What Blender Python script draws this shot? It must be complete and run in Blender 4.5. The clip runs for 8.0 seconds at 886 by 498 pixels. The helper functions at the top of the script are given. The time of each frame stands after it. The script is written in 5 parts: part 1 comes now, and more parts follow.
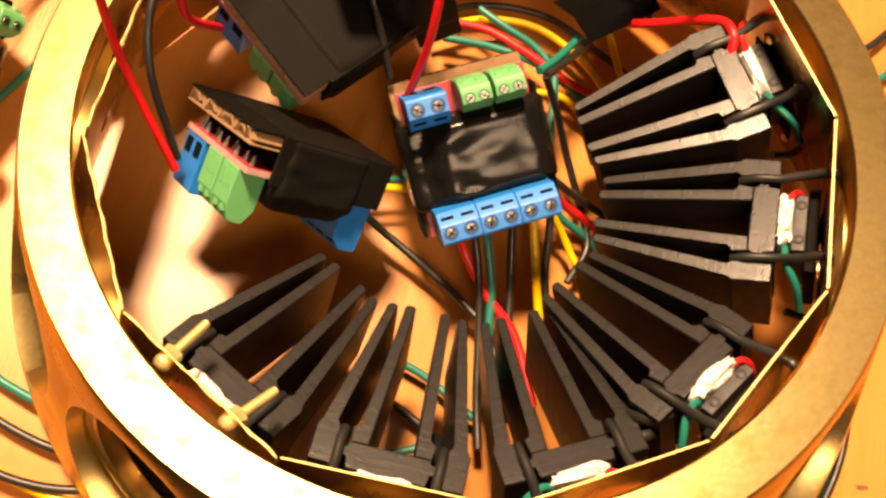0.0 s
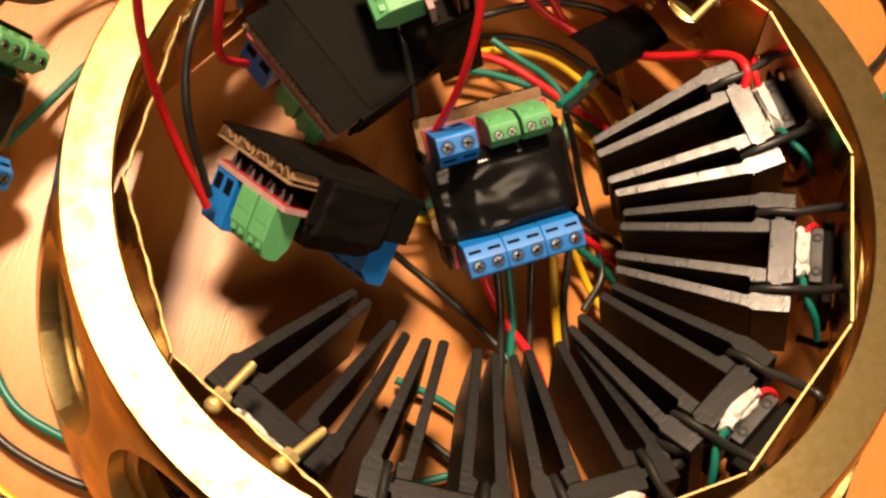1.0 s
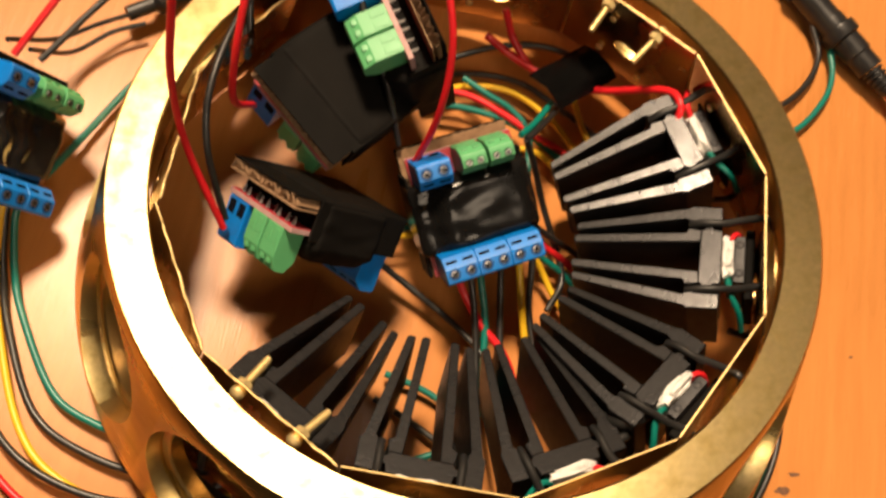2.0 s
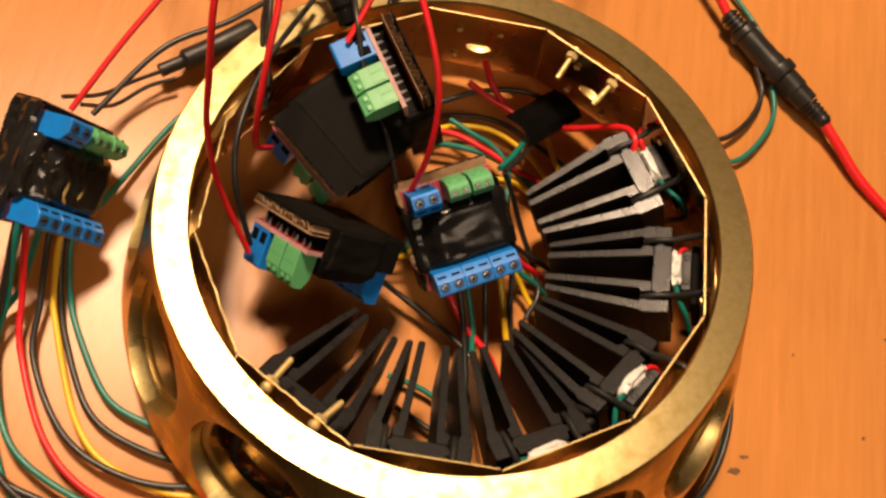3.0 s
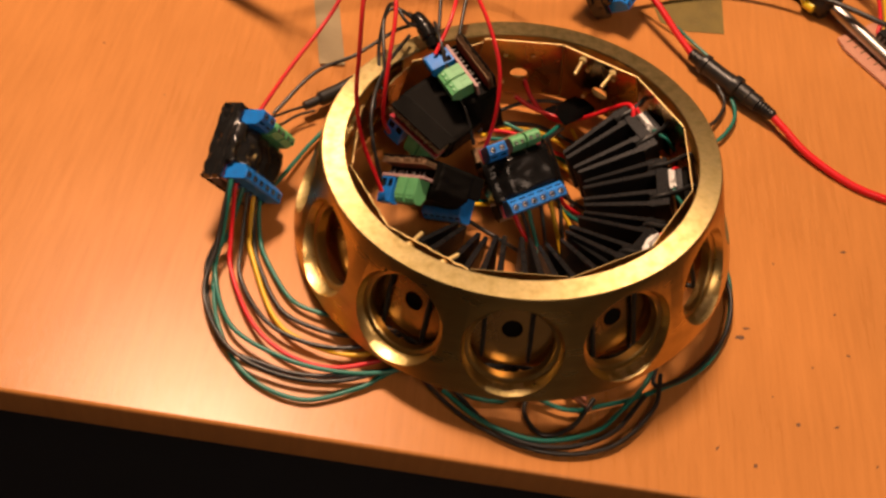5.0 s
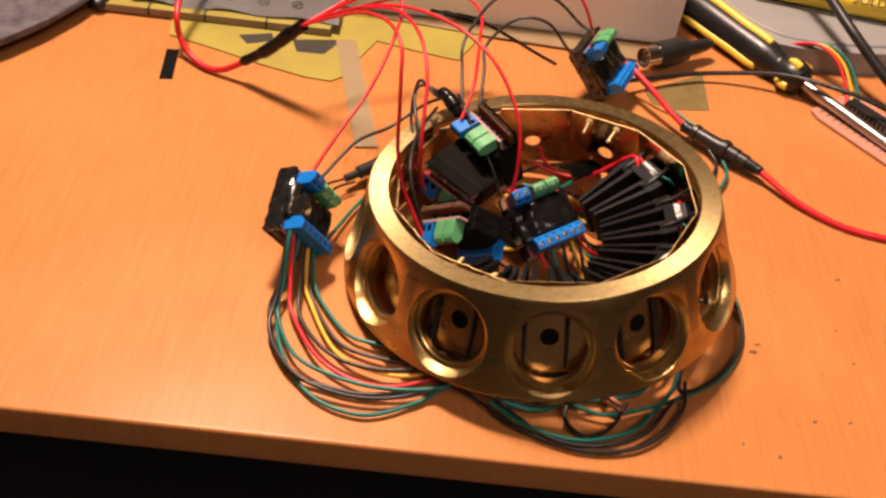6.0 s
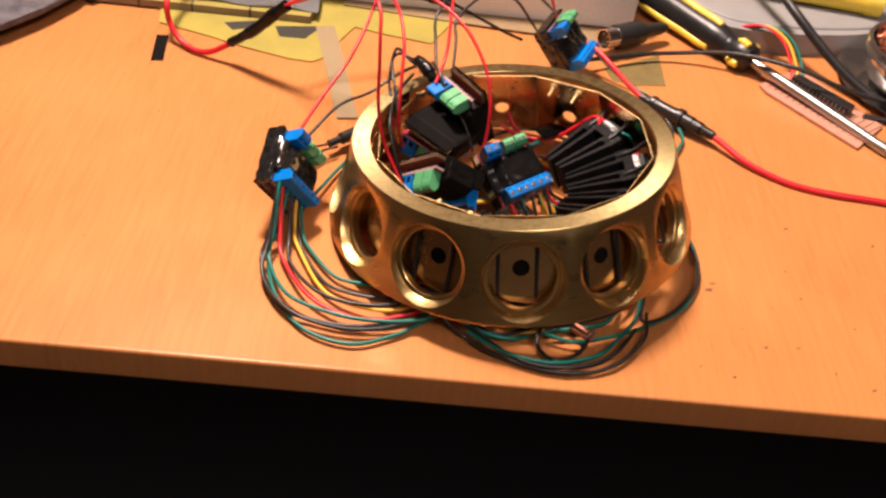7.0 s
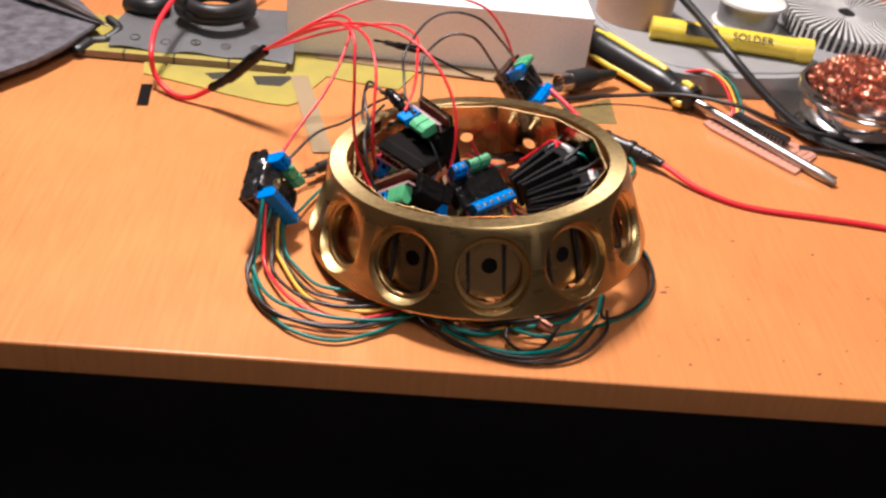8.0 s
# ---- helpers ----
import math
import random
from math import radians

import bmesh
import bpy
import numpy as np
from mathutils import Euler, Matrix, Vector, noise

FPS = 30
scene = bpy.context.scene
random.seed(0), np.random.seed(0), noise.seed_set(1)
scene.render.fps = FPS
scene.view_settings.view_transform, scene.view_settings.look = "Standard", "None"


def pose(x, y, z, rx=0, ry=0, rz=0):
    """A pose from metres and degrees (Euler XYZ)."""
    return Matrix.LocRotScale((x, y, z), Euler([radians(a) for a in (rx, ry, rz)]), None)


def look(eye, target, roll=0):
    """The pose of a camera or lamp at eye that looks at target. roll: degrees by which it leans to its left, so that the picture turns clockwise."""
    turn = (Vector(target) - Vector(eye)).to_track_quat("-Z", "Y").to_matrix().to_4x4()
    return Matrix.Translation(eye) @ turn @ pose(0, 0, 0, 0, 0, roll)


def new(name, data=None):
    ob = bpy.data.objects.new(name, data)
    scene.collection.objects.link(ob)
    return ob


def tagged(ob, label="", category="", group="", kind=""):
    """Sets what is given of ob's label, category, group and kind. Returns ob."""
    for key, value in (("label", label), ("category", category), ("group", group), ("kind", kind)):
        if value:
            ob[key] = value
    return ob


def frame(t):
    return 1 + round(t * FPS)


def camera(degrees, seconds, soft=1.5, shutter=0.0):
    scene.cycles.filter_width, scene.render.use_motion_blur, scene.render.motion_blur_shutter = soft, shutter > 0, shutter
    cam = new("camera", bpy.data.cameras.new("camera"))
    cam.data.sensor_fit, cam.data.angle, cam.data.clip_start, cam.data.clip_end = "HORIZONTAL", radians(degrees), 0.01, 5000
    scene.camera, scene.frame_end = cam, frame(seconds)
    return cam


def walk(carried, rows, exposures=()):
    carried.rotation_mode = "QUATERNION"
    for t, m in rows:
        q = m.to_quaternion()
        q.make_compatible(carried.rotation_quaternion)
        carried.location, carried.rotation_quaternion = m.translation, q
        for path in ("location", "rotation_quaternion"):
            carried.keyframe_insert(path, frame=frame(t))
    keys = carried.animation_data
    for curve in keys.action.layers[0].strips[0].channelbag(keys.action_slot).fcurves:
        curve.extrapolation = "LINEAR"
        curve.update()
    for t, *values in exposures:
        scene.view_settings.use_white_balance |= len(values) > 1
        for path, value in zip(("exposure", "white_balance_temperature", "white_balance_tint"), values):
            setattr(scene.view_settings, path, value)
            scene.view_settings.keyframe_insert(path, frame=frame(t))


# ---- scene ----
cam = camera(47.0, 8.0, soft=2.6, shutter=0.5)
PATH = [
    (0, (-0.01817, -0.10594, 0.26569), (0.00676, -0.00065, -0.01411), 26.21),
    (0.5, (-0.03242, -0.10251, 0.25919), (0.00322, 0.00053, -0.02029), 31.62),
    (1, (-0.03948, -0.10317, 0.26894), (0.00011, 0.00460, -0.00821), 32.12),
    (1.5, (-0.04468, -0.11386, 0.28011), (-0.00215, -0.00699, 0.00304), 32.92),
    (2, (-0.04573, -0.11928, 0.30992), (-0.00110, -0.00752, 0.03512), 32.55),
    (2.2, (-0.04905, -0.12279, 0.31817), (-0.00469, -0.00528, 0.04573), 31.50),
    (3.3, (-0.05331, -0.15717, 0.37247), (-0.01064, -0.03726, 0.10081), 28.76),
    (3.5, (-0.05749, -0.17242, 0.38115), (-0.01699, -0.04712, 0.11159), 26.81),
    (4, (-0.06125, -0.21927, 0.40332), (-0.02585, -0.07636, 0.14193), 22.68),
    (4.5, (-0.06105, -0.27668, 0.42168), (-0.03489, -0.11649, 0.16939), 17.23),
    (5.8, (-0.08822, -0.42180, 0.42551), (-0.06658, -0.20914, 0.21503), 9.18),
    (6, (-0.08762, -0.43542, 0.41896), (-0.06880, -0.21673, 0.21446), 8.22),
    (6.5, (-0.08778, -0.47180, 0.41954), (-0.06935, -0.25105, 0.21724), 7.50),
    (7, (-0.09018, -0.50551, 0.41046), (-0.06421, -0.27923, 0.21521), 8.21),
    (7.5, (-0.09475, -0.55329, 0.40959), (-0.06625, -0.31698, 0.22699), 7.62),
    (8, (-0.09666, -0.57681, 0.39304), (-0.06186, -0.33256, 0.22236), 7.69),
]
GAIN = [(0.0, 1.02, 7500, 19), (0.5, 0.55, 6400, 11), (1.0, 0.32, 6400, 14), (1.5, 0.33, 5900, 8), (2.2, 0.10, 6000, 11), (3.5, -0.17, 6500, 17), (4.5, -0.34, 6700, 23), (6.0, 0.22, 5600, 26), (6.5, 0.44, 5500, 26), (8.0, 0.55, 4500, 15)]
walk(cam, [(t, look(eye, target, roll)) for t, eye, target, roll in PATH], GAIN)

# ---- light: one warm desk lamp high over the far side of the desk, a dim room ----
world = bpy.data.worlds.new("room_air")
world.use_nodes = True
world.node_tree.nodes["Background"].inputs[0].default_value = (1.0, 0.72, 0.48, 1)
world.node_tree.nodes["Background"].inputs[1].default_value = 0.12
scene.world = world
bulb = bpy.data.lights.new("desk_lamp_light", "SPOT")
bulb.shadow_soft_size, bulb.energy, bulb.color = 0.13, 184.0, (1.0, 0.71, 0.43)
bulb.spot_size, bulb.spot_blend = radians(90), 1.0
lamp = new("desk_lamp_light", bulb)
lamp.matrix_world = look((-0.34, 0.47, 1.40), (0.10, -0.25, 0.0))
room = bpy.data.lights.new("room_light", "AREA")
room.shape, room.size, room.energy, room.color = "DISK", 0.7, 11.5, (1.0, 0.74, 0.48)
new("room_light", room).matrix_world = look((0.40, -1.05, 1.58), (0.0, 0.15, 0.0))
scene.view_settings.exposure = 0.0

MM = 0.001
# frame of the tilted ring: its middle in the plane of the rim
RING = Matrix(((0.99481, -0.00000, -0.10175, 0), (0.00726, 0.99745, 0.07094, 0), (0.10149, -0.07131, 0.99228, 0.06716), (0, 0, 0, 1)))


# ---- materials ----
def nodes_of(name):
    m = bpy.data.materials.new(name)
    m.use_nodes = True
    return m, m.node_tree.nodes, m.node_tree.links, m.node_tree.nodes["Principled BSDF"]


def surface(name, base, rough=0.5, metal=0.0, other=None, scale=60.0, fine=900.0, bump=0.1, mix=0.5, stretch=(1, 1, 1), coat=0.0, spec=0.5, depth=0.0004):
    """Two scales of noise: a broad one that mixes in a second colour, a fine one for grain, both in metres of the object."""
    m, n, l, b = nodes_of(name)
    tc = n.new("ShaderNodeTexCoord")
    mp = n.new("ShaderNodeMapping")
    mp.inputs["Scale"].default_value = stretch
    l.new(tc.outputs["Object"], mp.inputs["Vector"])
    big, small = n.new("ShaderNodeTexNoise"), n.new("ShaderNodeTexNoise")
    big.inputs["Scale"].default_value, big.inputs["Detail"].default_value = scale, 5
    small.inputs["Scale"].default_value, small.inputs["Detail"].default_value = fine, 3
    for t in (big, small):
        l.new(mp.outputs["Vector"], t.inputs["Vector"])
    ramp = n.new("ShaderNodeMapRange")
    ramp.inputs["From Min"].default_value, ramp.inputs["From Max"].default_value = 0.35, 0.68
    l.new(big.outputs["Fac"], ramp.inputs["Value"])
    amount = n.new("ShaderNodeMath")
    amount.operation = "MULTIPLY"
    amount.inputs[1].default_value = mix
    l.new(ramp.outputs["Result"], amount.inputs[0])
    col = n.new("ShaderNodeMix")
    col.data_type = "RGBA"
    col.inputs["A"].default_value = (*base, 1)
    col.inputs["B"].default_value = (*(other or tuple(c * 0.6 for c in base)), 1)
    l.new(amount.outputs[0], col.inputs["Factor"])
    grain = n.new("ShaderNodeMix")
    grain.data_type, grain.blend_type = "RGBA", "MULTIPLY"
    grain.inputs["Factor"].default_value = 0.35
    l.new(col.outputs["Result"], grain.inputs["A"])
    shade = n.new("ShaderNodeMapRange")
    shade.inputs["To Min"].default_value, shade.inputs["To Max"].default_value = 0.55, 1.35
    l.new(small.outputs["Fac"], shade.inputs["Value"])
    l.new(shade.outputs["Result"], grain.inputs["B"])
    l.new(grain.outputs["Result"], b.inputs["Base Color"])
    rr = n.new("ShaderNodeMapRange")
    rr.inputs["To Min"].default_value, rr.inputs["To Max"].default_value = max(0.02, rough - 0.13), min(1, rough + 0.13)
    l.new(big.outputs["Fac"], rr.inputs["Value"])
    l.new(rr.outputs["Result"], b.inputs["Roughness"])
    b.inputs["Metallic"].default_value = metal
    b.inputs["Specular IOR Level"].default_value = spec
    b.inputs["Coat Weight"].default_value = coat
    bp = n.new("ShaderNodeBump")
    bp.inputs["Strength"].default_value, bp.inputs["Distance"].default_value = bump, depth
    l.new(small.outputs["Fac"], bp.inputs["Height"])
    l.new(bp.outputs["Normal"], b.inputs["Normal"])
    return m


# One brass: rim colour lightened, outer side darkened, in place of reflected light.
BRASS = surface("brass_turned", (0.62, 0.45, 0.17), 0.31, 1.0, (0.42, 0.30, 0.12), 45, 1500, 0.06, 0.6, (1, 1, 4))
BRASS_RIM = surface("brass_rim_lightened_tarnished", (0.80, 0.64, 0.30), 0.40, 1.0, (0.42, 0.32, 0.12), 190, 700, 0.06, 0.95)
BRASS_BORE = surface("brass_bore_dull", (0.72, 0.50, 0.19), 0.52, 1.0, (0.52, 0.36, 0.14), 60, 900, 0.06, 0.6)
BRASS_SHEET = surface("brass_sheet", (0.66, 0.43, 0.17), 0.24, 1.0, (0.32, 0.18, 0.07), 45, 1200, 0.04, 0.5)
BRASS_EDGE = surface("cut_brass_edge", (0.66, 0.50, 0.23), 0.58, 1.0, (0.55, 0.40, 0.17), 300, 2500, 0.1, 0.6)
BRASS_PIN = surface("brass_screw", (0.88, 0.70, 0.32), 0.5, 0.8, None, 300, 3000, 0.08, 0.3)
ALU_BLACK = surface("black_anodised_aluminium", (0.006, 0.006, 0.007), 0.5, 0.0, (0.010, 0.010, 0.010), 300, 3500, 0.15, 0.5, (1, 1, 1), 0, 0.22)
ALU_CUT = surface("sawn_edge_of_black_aluminium", (0.090, 0.090, 0.094), 0.25, 0.9, (0.035, 0.035, 0.037), 260, 2500, 0.12, 0.9, (0.45, 1, 1))



def turned(m, amount):
    """Fine grooves round the axis, as a lathe leaves them: the gloss spreads across them."""
    n, l = m.node_tree.nodes, m.node_tree.links
    tangent = n.new("ShaderNodeTangent")
    tangent.direction_type, tangent.axis = "RADIAL", "Z"
    b = n["Principled BSDF"]
    b.inputs["Anisotropic"].default_value = amount
    l.new(tangent.outputs["Tangent"], b.inputs["Tangent"])


turned(BRASS_RIM, 0.66)
turned(BRASS, 0.45)


def saw_marks(m):
    """Slanting scratches that the saw blade left across the cut."""
    n, l = m.node_tree.nodes, m.node_tree.links
    tc, mp, ns, bp = n.new("ShaderNodeTexCoord"), n.new("ShaderNodeMapping"), n.new("ShaderNodeTexNoise"), n.new("ShaderNodeBump")
    mp.inputs["Rotation"].default_value = (0, 0, radians(28))
    mp.inputs["Scale"].default_value = (0.10, 0.8, 1)
    ns.inputs["Scale"].default_value, ns.inputs["Detail"].default_value = 900, 2
    bp.inputs["Strength"].default_value, bp.inputs["Distance"].default_value = 0.13, 0.0003
    l.new(tc.outputs["Object"], mp.inputs["Vector"])
    l.new(mp.outputs["Vector"], ns.inputs["Vector"])
    l.new(ns.outputs["Fac"], bp.inputs["Height"])
    old = next(q for q in n if q.type == "BUMP" and q != bp)
    l.new(old.outputs["Normal"], bp.inputs["Normal"])
    l.new(bp.outputs["Normal"], n["Principled BSDF"].inputs["Normal"])


saw_marks(ALU_CUT)
TAPE_FLAT = surface("dull_black_tape", (0.006, 0.0055, 0.005), 0.6, 0.0, (0.010, 0.009, 0.008), 60, 700, 0.1, 0.6, (1, 1, 1), 0, 0.05, 0.0006)
TAPE = surface("black_insulating_tape", (0.006, 0.006, 0.006), 0.19, 0.0, (0.009, 0.008, 0.008), 90, 420, 0.03, 0.6, (1, 1, 1), 0.0, 0.22, 0.001)
TAPE_SHINY = surface("stretched_shiny_tape", (0.010, 0.010, 0.010), 0.17, 0.0, (0.016, 0.015, 0.014), 90, 420, 0.06, 0.6, (1, 1, 1), 0.3, 0.5, 0.001)
SOLDER = surface("dull_solder", (0.22, 0.21, 0.20), 0.55, 0.8, (0.25, 0.24, 0.23), 600, 4000, 0.2, 0.6)
GLOSS = surface("glossy_black_plastic", (0.012, 0.012, 0.013), 0.33, 0.0, (0.02, 0.02, 0.02), 150, 1500, 0.05, 0.5, (1, 1, 1), 0.0, 0.4)
BLUE = surface("blue_plastic", (0.005, 0.19, 0.66), 0.36, 0.0, (0.015, 0.11, 0.42), 200, 3000, 0.05, 0.5)
GREEN = surface("green_plastic", (0.11, 0.38, 0.16), 0.42, 0.0, (0.08, 0.31, 0.12), 200, 3000, 0.05, 0.5)
# Flat discs in this darker blue paint the shade of sunken screws.
BLUE_WELL_SHADE = surface("blue_plastic_well_shade", (0.004, 0.07, 0.26), 0.5, 0.0, None, 200, 3000, 0.05, 0.4)
# Near-black patches that paint the shade inside slots and wire openings.
SLOT_SHADE = surface("painted_slot_shade", (0.003, 0.004, 0.008), 0.8, 0.0, None, 300, 3000, 0.0, 0.2, (1, 1, 1), 0, 0.08)
STEEL = surface("steel_screw", (0.42, 0.42, 0.41), 0.38, 1.0, (0.28, 0.27, 0.26), 600, 5000, 0.1, 0.5)
CHROME = surface("polished_steel", (0.78, 0.77, 0.76), 0.13, 1.0, (0.6, 0.58, 0.56), 60, 1500, 0.03, 0.4)
PCB_RED = surface("red_circuit_board", (0.42, 0.03, 0.05), 0.4, 0.0, (0.3, 0.02, 0.03), 200, 2500, 0.06, 0.5)
PCB_EDGE = surface("pale_board_edge", (0.42, 0.28, 0.27), 0.7, 0.0, (0.35, 0.16, 0.16), 400, 2500, 0.1, 0.6)
CARD = surface("corrugated_card", (0.30, 0.18, 0.095), 0.85, 0.0, (0.17, 0.10, 0.05), 350, 1500, 0.4, 0.7)
PASTE = surface("white_thermal_compound", (0.80, 0.79, 0.76), 0.35, 0.0, (0.5, 0.5, 0.5), 260, 900, 0.8, 0.6, (1, 1, 1), 0, 0.5, 0.001)
LEDBODY = surface("grey_led_carrier", (0.045, 0.045, 0.05), 0.5, 0.0, (0.02, 0.02, 0.02), 250, 2000, 0.15, 0.6, (1, 1, 1), 0, 0.3)
W_RED = surface("red_wire_sleeve", (0.70, 0.012, 0.018), 0.38, 0.0, (0.45, 0.01, 0.012), 120, 1500, 0.03, 0.5)
W_BLACK = surface("black_wire_sleeve", (0.012, 0.012, 0.012), 0.38, 0.0, (0.025, 0.024, 0.023), 120, 1500, 0.03, 0.5)
W_GREEN = surface("green_wire_sleeve", (0.005, 0.16, 0.125), 0.38, 0.0, (0.004, 0.12, 0.10), 120, 1500, 0.03, 0.5)
W_YELLOW = surface("yellow_wire_sleeve", (0.75, 0.47, 0.01), 0.38, 0.0, (0.62, 0.36, 0.01), 120, 1500, 0.03, 0.5)
HEADS = {"red": W_RED, "black": W_BLACK, "green": W_GREEN, "yellow": W_YELLOW}


# ---- mesh helpers: sizes in millimetres ----
def weigh_normals(me):
    """Normals weighted by area, so that flat faces stay flat beside their rounded edges."""
    n, count = len(me.polygons), len(me.loops)
    if n < 6:
        return
    fn, fa = np.empty(n * 3), np.empty(n)
    me.polygons.foreach_get("normal", fn)
    me.polygons.foreach_get("area", fa)
    fn = fn.reshape(n, 3)
    total, start, lv = np.empty(n, int), np.empty(n, int), np.empty(count, int)
    me.polygons.foreach_get("loop_total", total)
    me.polygons.foreach_get("loop_start", start)
    me.loops.foreach_get("vertex_index", lv)
    lf = np.empty(count, int)
    lf[np.concatenate([np.arange(s, s + c) for s, c in zip(start, total)])] = np.repeat(np.arange(n), total)
    order = np.argsort(lv, kind="stable")
    edges = np.searchsorted(lv[order], np.arange(len(me.vertices) + 1))
    out = fn[lf].copy()
    for v in range(len(me.vertices)):
        loops = order[edges[v]:edges[v + 1]]
        if len(loops) < 2:
            continue
        f = lf[loops]
        near = (fn[f] @ fn[f].T) > 0.766
        out[loops] = (near * fa[f][None, :]) @ fn[f]
    size = np.linalg.norm(out, axis=1, keepdims=True)
    out = np.where(size > 1e-14, out / np.maximum(size, 1e-14), fn[lf])
    me.normals_split_custom_set(out.tolist())


def mesh_of(bm, name, mats, smooth=True, even=True):
    bmesh.ops.recalc_face_normals(bm, faces=bm.faces)
    me = bpy.data.meshes.new(name)
    bm.to_mesh(me)
    bm.free()
    for m in mats if isinstance(mats, (list, tuple)) else [mats]:
        me.materials.append(m)
    if smooth:
        for p in me.polygons:
            p.use_smooth = True
        me.set_sharp_from_angle(angle=radians(35))
        if even:
            weigh_normals(me)
    return me


def part(name, bm, mats, parent=None, label="", at=None, smooth=True):
    ob = new(name, mesh_of(bm, name, mats, smooth))
    if parent:
        ob.parent = parent
    if at is not None:
        ob.matrix_basis = at
    return tagged(ob, label)


def thing(name, label, category, at=None, group="", kind=""):
    ob = new(name)
    ob.empty_display_size = 0.005
    if at is not None:
        ob.matrix_basis = at
    return tagged(ob, label, category, group, kind)


def mm(x, y, z, rx=0, ry=0, rz=0):
    return pose(x * MM, y * MM, z * MM, rx, ry, rz)


def box(bm, lo, hi, bevel=0.0, m=None, mat=0, seg=2):
    """A box between two corners, its edges rounded, moved by m."""
    before = set(bm.faces)
    c = [(a + b) / 2 * MM for a, b in zip(lo, hi)]
    s = [abs(b - a) * MM for a, b in zip(lo, hi)]
    geo = bmesh.ops.create_cube(bm, size=1.0, matrix=Matrix.Translation(c) @ Matrix.Diagonal((*s, 1)))
    vs = geo["verts"]
    fs = {f for v in vs for f in v.link_faces}
    if bevel > 0:
        bmesh.ops.bevel(bm, geom=list({e for v in vs for e in v.link_edges}), offset=bevel * MM, segments=seg, affect="EDGES", profile=0.5)
        fs = [f for f in bm.faces if f not in before]
        vs = list({v for f in fs for v in f.verts})
    for f in fs:
        f.material_index = mat
    if m is not None:
        bmesh.ops.transform(bm, matrix=m, verts=list(vs))
    return bm


def rod(bm, a, b, r, seg=16, r2=None, mat=0, caps=True):
    """A round bar from a to b."""
    a, b = Vector(a) * MM, Vector(b) * MM
    turn = (b - a).to_track_quat("Z", "Y").to_matrix().to_4x4()
    geo = bmesh.ops.create_cone(bm, cap_ends=caps, segments=seg, radius1=r * MM, radius2=(r if r2 is None else r2) * MM, depth=(b - a).length, matrix=Matrix.Translation((a + b) / 2) @ turn)
    for f in {f for v in geo["verts"] for f in v.link_faces}:
        f.material_index = mat
    return geo["verts"]


def lathe(bm, profile, seg=64, closed=False, m=None, mat=0):
    """Turns a profile of (radius, height) round z."""
    rings, vs = [], []
    for k in range(seg):
        a = 2 * math.pi * k / seg
        rings.append([bm.verts.new((r * MM * math.cos(a), r * MM * math.sin(a), z * MM)) for r, z in profile])
        vs += rings[-1]
    n = len(profile)
    for k in range(seg):
        p, q = rings[k], rings[(k + 1) % seg]
        for i in range(n if closed else n - 1):
            j = (i + 1) % n
            bm.faces.new((p[i], q[i], q[j], p[j])).material_index = mat
    if m is not None:
        bmesh.ops.transform(bm, matrix=m, verts=vs)
    return vs


def prism(bm, outline, z0, z1, mat_side=0, mat_top=0, m=None):
    """An outline in x, y, raised from z0 to z1."""
    lo = [bm.verts.new((x * MM, y * MM, z0 * MM)) for x, y in outline]
    hi = [bm.verts.new((x * MM, y * MM, z1 * MM)) for x, y in outline]
    n = len(outline)
    for i in range(n):
        bm.faces.new((lo[i], lo[(i + 1) % n], hi[(i + 1) % n], hi[i])).material_index = mat_side
    bm.faces.new(hi).material_index = mat_top
    bm.faces.new(lo[::-1]).material_index = mat_side
    if m is not None:
        bmesh.ops.transform(bm, matrix=m, verts=lo + hi)
    return lo + hi


def smooth_line(pts, step=8):
    """A flowing line through the points."""
    p = [Vector(q) for q in pts]
    p = [p[0] * 2 - p[1]] + p + [p[-1] * 2 - p[-2]]
    out = []
    for i in range(1, len(p) - 2):
        for k in range(step):
            t = k / step
            out.append(0.5 * (2 * p[i] + (p[i + 1] - p[i - 1]) * t + (2 * p[i - 1] - 5 * p[i] + 4 * p[i + 1] - p[i + 2]) * t * t + (3 * p[i] - p[i - 1] - 3 * p[i + 1] + p[i + 2]) * t ** 3))
    return out + [p[-2]]


def tube(bm, pts, r, seg=10, mat=0, step=8, flat=False):
    line = [Vector(q) for q in pts] if flat else smooth_line(pts, step)
    n = len(line)
    side, rings = None, []
    for i, c in enumerate(line):
        d = (line[min(i + 1, n - 1)] - line[max(i - 1, 0)]).normalized()
        if side is None:
            side = d.orthogonal().normalized()
        side = (side - d * side.dot(d)).normalized()
        up = d.cross(side)
        rr = r[i * (len(r) - 1) // max(1, n - 1)] if isinstance(r, (list, tuple)) else r
        rings.append([bm.verts.new((c + (side * math.cos(a) + up * math.sin(a)) * rr) * MM) for a in (2 * math.pi * k / seg for k in range(seg))])
    for p, q in zip(rings, rings[1:]):
        for k in range(seg):
            bm.faces.new((p[k], p[(k + 1) % seg], q[(k + 1) % seg], q[k])).material_index = mat
    bm.faces.new(rings[0][::-1]).material_index = mat
    bm.faces.new(rings[-1]).material_index = mat
    return bm


def wire(colour, pts, r=1.0, label="", group="", name="", lay=False):
    bm = bmesh.new()
    tube(bm, pts, r)
    ob = part(name or colour + "_wire", bm, HEADS[colour])
    return tagged(ob, label or colour + " insulated wire lying loose on the desk", "wire", group)


